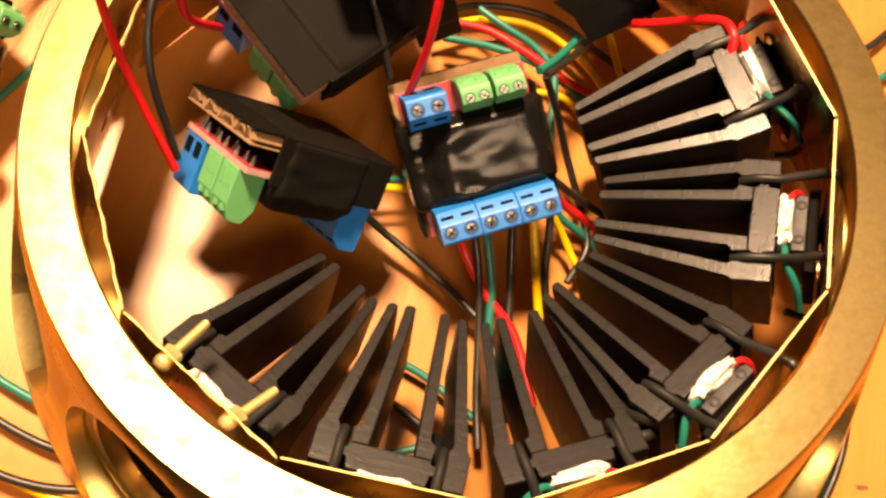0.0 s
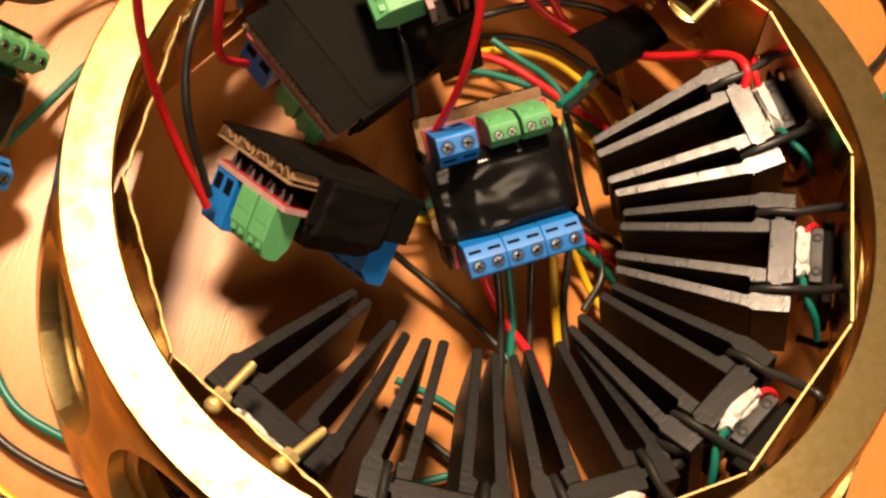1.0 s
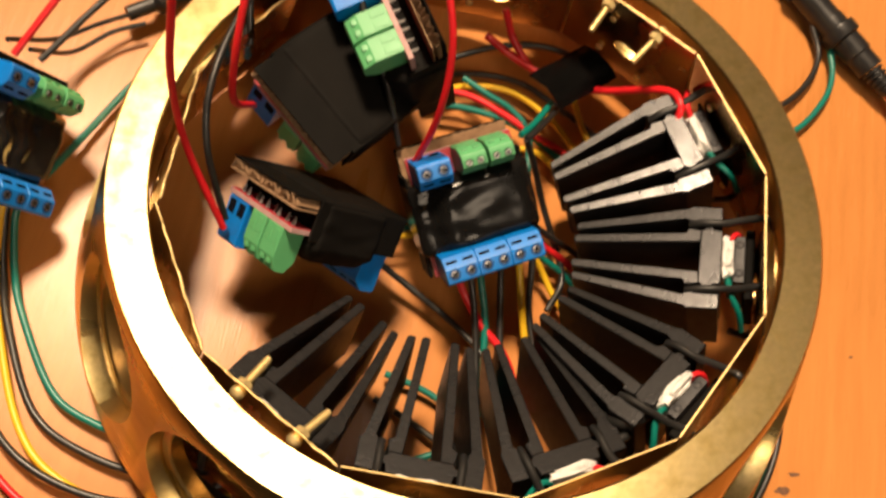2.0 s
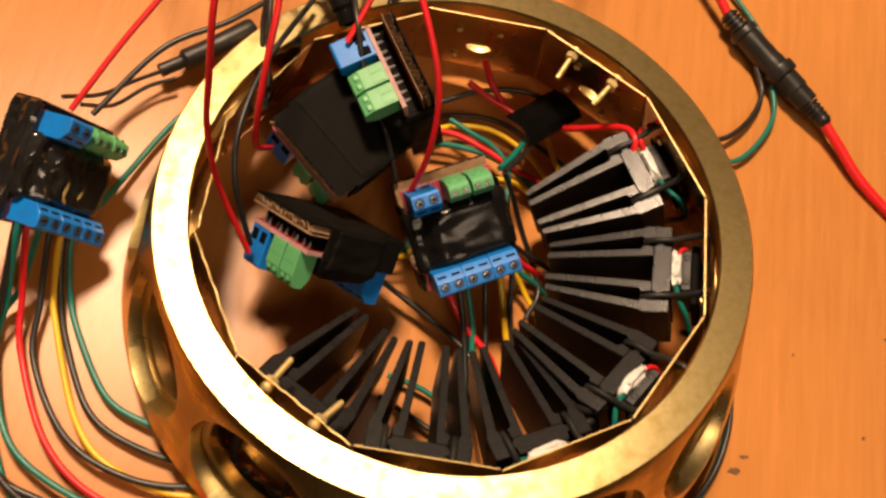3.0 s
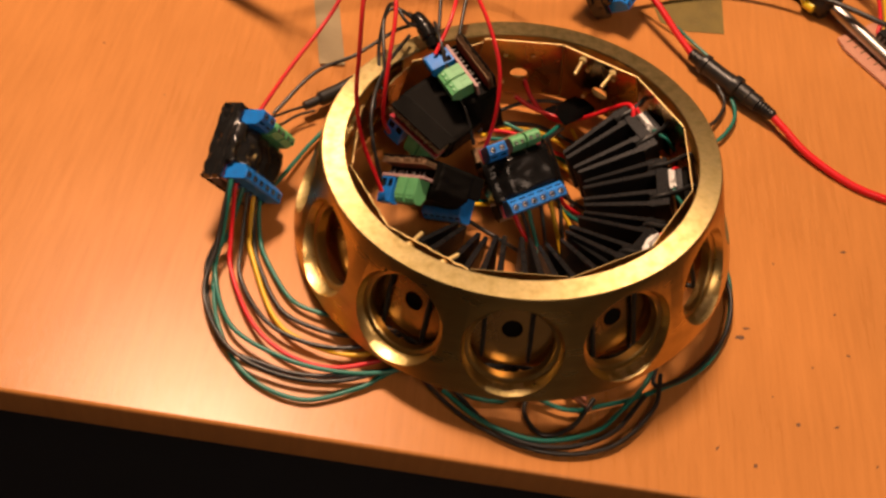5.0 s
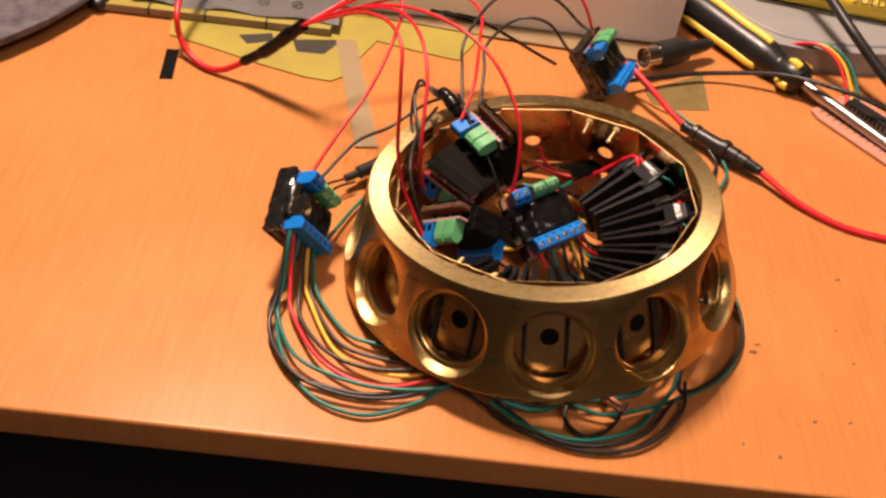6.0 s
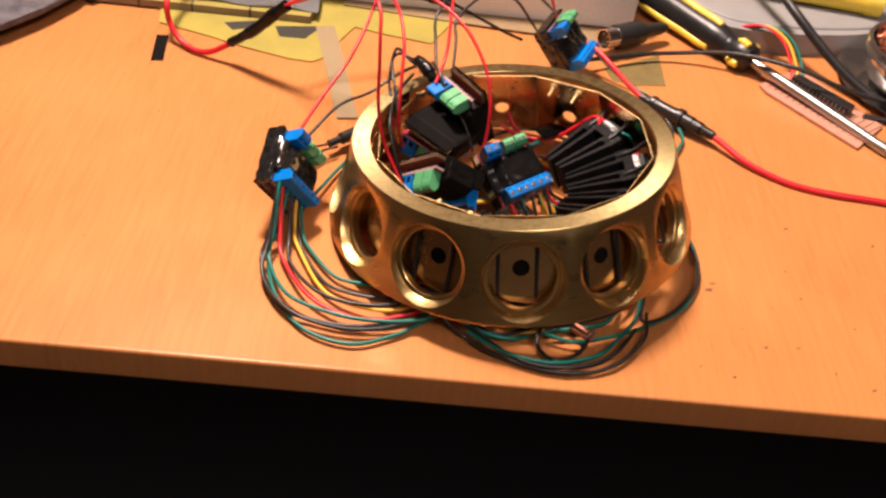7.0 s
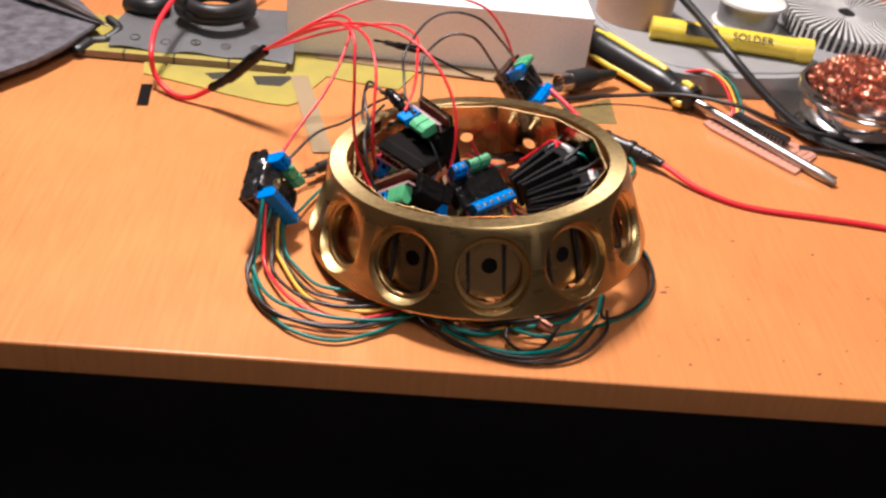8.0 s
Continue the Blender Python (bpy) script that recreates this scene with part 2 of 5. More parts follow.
# ---- the room and the desk ----
def desk_wood(name):
    m, n, l, b = nodes_of(name)
    tc, mp = n.new("ShaderNodeTexCoord"), n.new("ShaderNodeMapping")
    mp.inputs["Scale"].default_value = (14.0, 1.0, 1.0)
    mp.inputs["Rotation"].default_value = (0, 0, radians(-5))
    l.new(tc.outputs["Object"], mp.inputs["Vector"])
    fibre, cloud, pore = (n.new("ShaderNodeTexNoise") for _ in range(3))
    fibre.inputs["Scale"].default_value, fibre.inputs["Detail"].default_value = 22, 6
    cloud.inputs["Scale"].default_value, cloud.inputs["Detail"].default_value = 7, 3
    pore.inputs["Scale"].default_value, pore.inputs["Detail"].default_value = 130, 2
    l.new(mp.outputs["Vector"], fibre.inputs["Vector"])
    l.new(mp.outputs["Vector"], pore.inputs["Vector"])
    l.new(tc.outputs["Object"], cloud.inputs["Vector"])
    ramp = n.new("ShaderNodeValToRGB")
    ramp.color_ramp.elements[0].position, ramp.color_ramp.elements[0].color = 0.30, (0.46, 0.185, 0.047, 1)
    ramp.color_ramp.elements[1].position, ramp.color_ramp.elements[1].color = 0.72, (0.53, 0.218, 0.058, 1)
    l.new(fibre.outputs["Fac"], ramp.inputs["Fac"])
    both = n.new("ShaderNodeMix")
    both.data_type, both.blend_type = "RGBA", "MULTIPLY"
    both.inputs["Factor"].default_value = 0.5
    l.new(ramp.outputs["Color"], both.inputs["A"])
    tone = n.new("ShaderNodeMapRange")
    tone.inputs["To Min"].default_value, tone.inputs["To Max"].default_value = 0.6, 1.3
    l.new(cloud.outputs["Fac"], tone.inputs["Value"])
    l.new(tone.outputs["Result"], both.inputs["B"])
    flecks = n.new("ShaderNodeMapRange")
    flecks.inputs["From Min"].default_value, flecks.inputs["From Max"].default_value = 0.25, 0.40
    flecks.inputs["To Min"].default_value = 0.72
    l.new(pore.outputs["Fac"], flecks.inputs["Value"])
    last = n.new("ShaderNodeMix")
    last.data_type, last.blend_type = "RGBA", "MULTIPLY"
    last.inputs["Factor"].default_value = 0.42
    l.new(both.outputs["Result"], last.inputs["A"])
    l.new(flecks.outputs["Result"], last.inputs["B"])
    l.new(last.outputs["Result"], b.inputs["Base Color"])
    rr = n.new("ShaderNodeMapRange")
    rr.inputs["To Min"].default_value, rr.inputs["To Max"].default_value = 0.20, 0.38
    wear = n.new("ShaderNodeMix")
    wear.inputs["Factor"].default_value = 0.2
    l.new(cloud.outputs["Fac"], wear.inputs["A"])
    l.new(fibre.outputs["Fac"], wear.inputs["B"])
    l.new(wear.outputs["Result"], rr.inputs["Value"])
    l.new(rr.outputs["Result"], b.inputs["Roughness"])
    b.inputs["Specular IOR Level"].default_value = 0.27
    bp = n.new("ShaderNodeBump")
    bp.inputs["Strength"].default_value, bp.inputs["Distance"].default_value = 0.12, 0.0004
    l.new(pore.outputs["Fac"], bp.inputs["Height"])
    l.new(bp.outputs["Normal"], b.inputs["Normal"])
    return m


WOOD = desk_wood("orange_brown_wood")
# Unseen walls: the dark colour cuts bounced light, the pale one lends reflections.
WALL_LOW_BOUNCE = surface("low_bounce_wall", (0.24, 0.215, 0.19), 0.8, 0.0, (0.20, 0.175, 0.155), 3, 60, 0.1, 0.5)
WALL_BOUNCE = surface("bounce_wall", (0.70, 0.66, 0.60), 0.8, 0.0, (0.63, 0.59, 0.53), 3, 60, 0.1, 0.5)
CARPET = surface("dark_carpet", (0.014, 0.015, 0.020), 0.95, 0.0, (0.020, 0.021, 0.026), 20, 600, 0.4, 0.6)

EDGE_TURN = -2.4
desk = thing("desk", "orange-brown wooden desk with a rounded front edge", "desk", mm(0, -139, 0, 0, 0, EDGE_TURN))
bm = bmesh.new()
outline = [(900, 0), (2.2, 0), (0.8, -0.7), (0, -2.2), (0, -19), (0.8, -21), (2.5, -22), (900, -22)]
lo = [bm.verts.new((-0.9, y * MM, z * MM)) for y, z in outline]
hi = [bm.verts.new((0.9, y * MM, z * MM)) for y, z in outline]
for i in range(len(outline)):
    j = (i + 1) % len(outline)
    bm.faces.new((lo[i], lo[j], hi[j], hi[i]))
bm.faces.new(lo)
bm.faces.new(hi)
part("desktop", bm, WOOD, desk)
for sx in (-840, 840):
    for sy in (60, 840):
        bm = bmesh.new()
        box(bm, (sx - 25, sy - 25, -740), (sx + 25, sy + 25, -22), 2)
        part("leg", bm, WOOD, desk)

bm = bmesh.new()
box(bm, (-2000, -2000, -790), (2000, 1400, -740))
tagged(part("floor", bm, CARPET, smooth=False), "dark carpeted floor under the desk", "floor", "", "structure")
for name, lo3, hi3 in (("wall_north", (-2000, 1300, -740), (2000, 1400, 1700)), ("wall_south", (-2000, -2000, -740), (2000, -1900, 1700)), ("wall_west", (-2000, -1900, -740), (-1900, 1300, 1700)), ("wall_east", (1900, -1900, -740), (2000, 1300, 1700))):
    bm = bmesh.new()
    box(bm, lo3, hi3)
    tagged(part(name, bm, WALL_BOUNCE if name == "wall_north" else WALL_LOW_BOUNCE, smooth=False), "unseen room wall, coloured to set bounced light", "wall", "", "structure")
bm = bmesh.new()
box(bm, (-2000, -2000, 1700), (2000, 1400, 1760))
tagged(part("ceiling", bm, WALL_BOUNCE, smooth=False), "unseen room ceiling, kept pale to bounce light", "ceiling", "", "structure")

# ---- the brass ring: a tapered turned ring with twelve stepped round openings ----
TAPER = 17.6
FIRST = -1.0  # the angle of the first opening


def face_frame(k, back=0.0, down=0.0):
    """The frame of side k: x along the rim, y towards the middle, z up the slope; at the top of the inner sheet."""
    a, s = radians(FIRST + 30 * k), radians(TAPER)
    out = Vector((math.cos(a) * math.cos(s), math.sin(a) * math.cos(s), math.sin(s)))
    along = Vector((-math.sin(a), math.cos(a), 0))
    up = (-out).cross(along) * -1
    m = Matrix((along, -out, up)).transposed().to_4x4()
    m.translation = Vector((80 * math.cos(a), 80 * math.sin(a), 0)) * MM
    return m @ mm(0, -back, -down)


def brass_ring():
    bm = bmesh.new()
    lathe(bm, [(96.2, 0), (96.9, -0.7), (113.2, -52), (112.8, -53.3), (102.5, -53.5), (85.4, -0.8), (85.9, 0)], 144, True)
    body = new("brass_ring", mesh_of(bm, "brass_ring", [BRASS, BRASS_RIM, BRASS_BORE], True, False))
    bm = bmesh.new()
    for k in range(12):
        a = radians(FIRST + 30 * k)
        lean = Matrix.Rotation(a, 4, "Z") @ Matrix.Rotation(radians(90 - TAPER), 4, "Y")
        lean.translation = Vector((105.6 * math.cos(a), 105.6 * math.sin(a), -27.5)) * MM
        lathe(bm, [(0.01, 12), (26.4, 12), (24.0, 0), (22.4, -4.2), (21.4, -5.6), (21.4, -30), (0.01, -30)], 56, False, lean)
    bmesh.ops.remove_doubles(bm, verts=bm.verts, dist=2e-5)
    tool = new("cutter", mesh_of(bm, "cutter", BRASS, True, False))
    cut = body.modifiers.new("openings", "BOOLEAN")
    cut.operation, cut.object, cut.solver = "DIFFERENCE", tool, "EXACT"
    bpy.context.view_layer.update()
    done = bpy.data.meshes.new_from_object(body.evaluated_get(bpy.context.evaluated_depsgraph_get()))
    body.modifiers.clear()
    body.data = done
    bpy.data.objects.remove(tool)
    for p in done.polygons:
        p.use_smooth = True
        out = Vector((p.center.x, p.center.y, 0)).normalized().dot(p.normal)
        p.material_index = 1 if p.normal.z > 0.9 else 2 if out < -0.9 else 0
    done.set_sharp_from_angle(angle=radians(28))
    body.matrix_basis = RING
    return tagged(body, "heavy turned brass ring with twelve round stepped openings", "ring")


ring = brass_ring()
bm = bmesh.new()
lathe(bm, [(21.5, -6.6), (21.0, -6.4), (19.4, -6.8), (18.9, -7.4), (18.9, -11.6), (19.3, -12), (21.5, -12)], 56, True)
collar_mesh = mesh_of(bm, "collar", BRASS, True, False)
for k in range(12):
    a = radians(FIRST + 30 * k)
    c = new("collar", collar_mesh)
    c.parent = ring
    c.matrix_basis = Matrix.Translation(Vector((105.6 * math.cos(a), 105.6 * math.sin(a), -27.5)) * MM) @ Matrix.Rotation(a, 4, "Z") @ Matrix.Rotation(radians(90 - TAPER), 4, "Y")


# ---- the folded brass sheet inside it ----
def sheet_panel(hole, top=0.0):
    """One flat side of the folded sheet, with a round hole for the light."""
    def rim(v):
        return (80 + (-v) * math.sin(radians(TAPER))) * math.tan(radians(15)) - 0.15

    bm = bmesh.new()
    n, rings = 40, []
    for y in (-0.22, 0.22):
        inner, outer = [], []
        ends = [math.atan2(top + 30, rim(top)), math.atan2(top + 30, -rim(top)), math.atan2(-20, -rim(-50)), math.atan2(-20, rim(-50))]
        turns = sorted([2 * math.pi * k / (n - 4) - math.pi for k in range(n - 4)] + ends)
        for a in turns:
            dx, dz = math.cos(a), math.sin(a)
            inner.append(bm.verts.new((hole * dx * MM, y * MM, (-30 + hole * dz) * MM)))
            t = 100.0
            for v_end in (top, -50.0):
                if abs(dz) > 1e-6 and (v_end + 30) / dz > 0:
                    t = min(t, (v_end + 30) / dz)
            slope = math.sin(radians(TAPER)) * math.tan(radians(15))
            t = min(t, rim(-30) / (abs(dx) + slope * dz) if abs(dx) + slope * dz > 1e-6 else 1e9)
            outer.append(bm.verts.new((t * dx * MM, y * MM, (-30 + t * dz) * MM)))
        rings.append((inner, outer))
    for k in range(n):
        j = (k + 1) % n
        for inner, outer in rings:
            bm.faces.new((inner[k], inner[j], outer[j], outer[k]))
        (i0, o0), (i1, o1) = rings
        bm.faces.new((i0[k], i0[j], i1[j], i1[k]))
        bm.faces.new((o0[k], o0[j], o1[j], o1[k])).material_index = 1
    return mesh_of(bm, "panel", [BRASS_SHEET, BRASS_EDGE])


liner = thing("brass_liner", "twelve-sided liner of folded brass sheet inside the ring", "liner", RING)
panel_mesh = sheet_panel(4.8)
for k in range(12):
    p = new("panel", panel_mesh)
    p.parent = liner
    p.matrix_basis = face_frame(k) @ mm(0, -0.5, -1.8 + 0.4 * math.sin(2.3 * k), 0, 0.5 * math.sin(1.7 * k), 0)
    if k in (4, 5, 6):
        p.matrix_basis = face_frame(k) @ mm(0, 0.4, (-3, -7, -2)[k - 4], 0, (-1.0, 2.0, -3.0)[k - 4], 0)

for k in (5, 6, 7, 8):
    half = 80 * math.tan(radians(15)) - 0.4
    bm = bmesh.new()
    tube(bm, [(x, 0.15 * math.sin(0.7 * x + k), 0.2 * math.sin(0.5 * x + 2 * k) + 0.15 * math.sin(1.7 * x)) for x in (half * (i / 9 - 1) for i in range(19))], [0.25, 0.4, 0.28, 0.45, 0.25, 0.4, 0.3], 8, 0, 3)
    edge = part("torn_edge", bm, BRASS_EDGE, liner, "bright ragged cut edge")
    edge.matrix_basis = face_frame(k) @ mm(0, 0.4, (-3, -7, -2)[k - 4], 0, (-1.0, 2.0, -3.0)[k - 4], 0) if k < 7 else face_frame(k) @ mm(0, -0.5, -1.8 + 0.4 * math.sin(2.3 * k), 0, 0.5 * math.sin(1.7 * k), 0)

# Raised bright brass studs standing in for small holes through the sheet.
for k in (1, 2, 3, 4):
    for u, v in ((-7.5, -13.5), (8.0, -14.5), (-6.0, -44.0), (9.5, -41.0)):
        bm = bmesh.new()
        lathe(bm, [(0.01, 0), (1.25, 0), (1.25, 0.5), (0.7, 0.9), (0.01, 0.95)], 12, False, mm(0, 0, 0, -90))
        hole_stand_in = part("hole_stand_in", bm, BRASS_PIN, liner)
        hole_stand_in.matrix_basis = face_frame(k) @ mm(u + 1.2 * math.sin(3 * k + v), 0.2, v)


def screw_pin(k, u, v=-4.2, long=11.5, tilt=0.0):
    m = RING @ face_frame(k) @ mm(u, 0, v, tilt, 0, tilt * 1.5)
    t = thing("brass_screw", "small brass screw through the sheet liner, held by a hex nut", "screw", m, "screws through the liner")
    bm = bmesh.new()
    rod(bm, (0, -1.8, 0), (0, long, 0), 0.95, 14)
    for i in range(14):
        lathe(bm, [(0.9, -0.2), (1.12, 0), (0.9, 0.2)], 12, False, mm(0, 2.8 + i * 0.6, 0, 90))
    part("shank", bm, BRASS_PIN, t)
    bm = bmesh.new()
    rod(bm, (0, 0.5, 0), (0, 2.4, 0), 2.2, 6)
    part("nut", bm, BRASS_PIN, t)
    bm = bmesh.new()
    lathe(bm, [(0.01, -2.6), (1.2, -2.4), (1.9, -1.6), (1.9, -0.5), (0.01, -0.5)], 16, False, mm(0, 0, 0, -90))
    part("head", bm, BRASS_PIN, t)


for k, u, tilt in ((8, -9.3, 3), (8, 9.0, -3), (2, -8.8, -4), (2, 9.2, 3)):
    screw_pin(k, u, -5.4, 11.5, tilt)


# ---- heatsinks: a base bar with four long fins, strapped to the liner with black wire ----
def mirrored(pts):
    return [(-x, y) for x, y in pts][::-1]


def heatsink_parts():
    base = [(-7.8, 0), (7.8, 0), (7.8, 3.0), (10.6, 3.0), (10.6, 4.8), (7.8, 4.8), (7.9, 6.2), (-7.9, 6.2), (-7.8, 4.8), (-10.6, 4.8), (-10.6, 3.0), (-7.8, 3.0)]
    inner = [(4.5, 6.2), (7.9, 6.2), (8.3, 9.8), (6.6, 10.4), (4.9, 43.0), (4.2, 43.6), (3.2, 43.6), (2.6, 43.0)]
    outer = [(10.6, 0.2), (15, 0.4), (15.1, 9.0), (14.0, 10.2), (8.6, 42.6), (7.9, 43.2), (7.0, 43.2), (6.4, 42.6), (11.7, 10.4), (10.6, 9.4)]
    out = []
    for name, shape in (("base_bar", base), ("fin", inner), ("fin", mirrored(inner)), ("fin", outer), ("fin", mirrored(outer))):
        bm = bmesh.new()
        prism(bm, [(x * 1.1, y) for x, y in shape], -25, 0, 0, 1)
        bmesh.ops.bevel(bm, geom=[e for e in bm.edges if abs(e.verts[0].co.z) < 1e-6 and abs(e.verts[1].co.z) < 1e-6], offset=0.00022, segments=1, affect="EDGES")
        out.append((name, mesh_of(bm, name, [ALU_BLACK, ALU_CUT])))
    return out


HS = heatsink_parts()


def paste_mesh(seed):
    random.seed(seed)
    bm = bmesh.new()
    bmesh.ops.create_icosphere(bm, subdivisions=3, radius=1.0)
    for v in bm.verts:
        n = 1 + 0.35 * noise.noise(v.co * 2.2 + Vector((seed, 0, 0))) + 0.2 * noise.noise(v.co * 6 + Vector((seed, 3, 0)))
        q = Vector([math.copysign(abs(c) ** 0.55, c) for c in v.co])
        v.co = Vector((q.x * 6.6 * n, q.y * 1.8 * n - 1.7, q.z * 4.4 * n - 2.4)) * MM
    return mesh_of(bm, "thermal_compound", PASTE)


def heatsink(k, du, dv, yaw, gap, pitch):
    m = RING @ face_frame(k) @ mm(du, gap, -19.5 + dv, pitch, 3.5 if k == 1 else 0, yaw)
    t = thing("heatsink", "black anodised aluminium heatsink with four fins, strapped to the liner", "heatsink", m, "heatsinks in the ring")
    for name, me in HS:
        ob = new(name, me)
        ob.parent = t
    ob = new("thermal_compound", paste_mesh(k))
    ob.parent = t
    tagged(ob, "smeared white thermal compound")
    bm = bmesh.new()
    box(bm, (-7.5, -6.6, -19), (7.5, -3.4, -0.6), 0.5)
    box(bm, (-5.5, -3.4, -17), (5.5, -1.7, -1.5), 0.2)
    for x in (-4.6, 4.6):
        lathe(bm, [(1.3, -0.8), (1.3, 0.1), (0.9, 0.4), (0.01, 0.4)], 14, False, mm(x, -5.0, -0.6))
    part("light_carrier", bm, LEDBODY, t, "dark grey light carrier")
    # Black block added to put shade between the carrier and the liner.
    bm = bmesh.new()
    box(bm, (-11.5, -gap + 0.9, -22), (11.5, -6.6, -3.4), 0.8)
    part("shade_block", bm, TAPE_FLAT, t, "black block standing in for shade behind the carrier")
    for s in (-1, 1):
        u = s * 10.7
        bm = bmesh.new()
        tube(bm, [(u, 9.5, -1.2), (u * 1.01, 6, 0.5), (u, 0, 1.0), (u * 1.04, -6, 2.6), (u * 1.02, -gap - 1.0, 4.6), (u * 1.01, -gap - 2.2, 1), (u * 0.99, -gap - 2.2, -5), (u, -gap - 2.0, -14), (u, -gap - 2.0, -29), (u, -gap, -33), (u, -3, -29)], 1.15, 10)
        part("strap", bm, W_BLACK, t, "black wire strap")
    for s, col, zz in ((-1, W_GREEN, -0.5), (1, W_RED, 0.3)):
        bm = bmesh.new()
        if s > 0 and k != 1:
            tube(bm, [(4.5, -2.4, -1.4), (5.6, -2.6, 0.2), (7.0, -3.2, 0.3), (8.2, -4.4, -1.2), (8.6, -5.4, -5)], 0.8, 8)
        else:
            tube(bm, [(s * 6.5, -2.2, -1.0 + zz), (s * 9, -2.4, 0.8 + zz), (s * 12.5, -3.5, 0.2 + zz), (s * 16, -5.5, -3), (s * 19, -6.5, -9)], 0.9, 8)
        part("lead", bm, col, t)
    return t


for k, du, dv, yaw, gap, pitch in ((1, 3.6, 3.4, -2.7, 8.7, -1.5), (0, 3.0, 1.8, -1.4, 10.3, -2.8), (-1, -1.6, 1.1, -4.8, 12.2, -2.7), (-2, 0.8, -3.0, -3.7, 12.4, 0.0), (-3, -1.9, 3.1, -1.5, 8.5, 3.2), (-4, -2.6, 1.2, 0.9, 8.6, 1.3)):
    heatsink(k, du, dv, yaw, gap, pitch)


# ---- driver boards: a red circuit board on card, wrapped in black tape, with screw terminals ----
def blue_block():
    bm = bmesh.new()
    prism(bm, [(-4, 0), (4, 0), (4, 10.4), (1.0, 13.5), (-3.3, 13.5), (-4, 12.7)], -5.05, 5.05, 0, 0, Matrix(((0, 0, 1, 0), (1, 0, 0, 0), (0, 1, 0, 0), (0, 0, 0, 1))))
    bmesh.ops.bevel(bm, geom=bm.edges[:], offset=0.00018, segments=1, affect="EDGES")
    for x in (-2.54, 2.54):
        lathe(bm, [(1.85, 13.4), (1.85, 13.54), (0.01, 13.54)], 20, False, mm(x, -0.9, 0), 3)
        box(bm, (x - 1.7, -4.05, 1.2), (x + 1.7, -3.6, 5.2), 0.1, None, 1)
        box(bm, (-1.6, -0.42, -0.1), (1.6, 0.42, 0.12), 0, mm(x, 2.5, 11.95, -45.9), 1)
    return mesh_of(bm, "blue_terminal", [BLUE, SLOT_SHADE, STEEL, BLUE_WELL_SHADE])


def green_block():
    bm = bmesh.new()
    prism(bm, [(-4.2, 0), (3.4, 0), (3.4, 9.0), (1.2, 12.6), (-1.2, 12.6), (-2.6, 12.2), (-4.2, 8.6)], -3.75, 3.75, 0, 0, Matrix(((0, 0, 1, 0), (1, 0, 0, 0), (0, 1, 0, 0), (0, 0, 0, 1))))
    bmesh.ops.bevel(bm, geom=bm.edges[:], offset=0.00018, segments=1, affect="EDGES")
    for x in (-1.75, 1.75):
        lathe(bm, [(1.3, 12.5), (1.3, 12.63), (1.12, 12.63), (1.12, 12.2), (0.01, 12.2)], 14, False, mm(x, 0.0, 0), 1)
        box(bm, (x - 0.9, -4.0, 9.0), (x + 0.9, -2.9, 10.6), 0.1, None, 0)
        box(bm, (x - 1.2, -4.35, 1.0), (x + 1.2, -4.1, 5.0), 0.1, None, 0)
        box(bm, (x - 0.7, 3.1, 4.6), (x + 0.7, 3.6, 5.6), 0.1, None, 0)
    return mesh_of(bm, "green_terminal", [GREEN, SLOT_SHADE, STEEL])


def screw_mesh(r, slot):
    bm = bmesh.new()
    lathe(bm, [(r, -0.7), (r, -0.1), (r * 0.82, 0.1), (0.01, 0.12)], 18, False, None, 0)
    box(bm, (-r * 0.85, -slot, 0.05), (r * 0.85, slot, 0.17), 0, None, 1)
    box(bm, (-slot * 0.8, -r * 0.6, 0.04), (slot * 0.8, r * 0.6, 0.16), 0, None, 1)
    return mesh_of(bm, "terminal_screw", [STEEL, SLOT_SHADE])


SCREW_5, SCREW_3 = screw_mesh(1.4, 0.22), screw_mesh(1.05, 0.16)


def add_screws(block, mesh, xs, y, z):
    for x in xs:
        s = new("terminal_screw", mesh)
        s.parent, s.matrix_basis = block, mm(x, y, z, 0, 0, random.uniform(0, 180))


BLUE_ME, GREEN_ME = blue_block(), green_block()


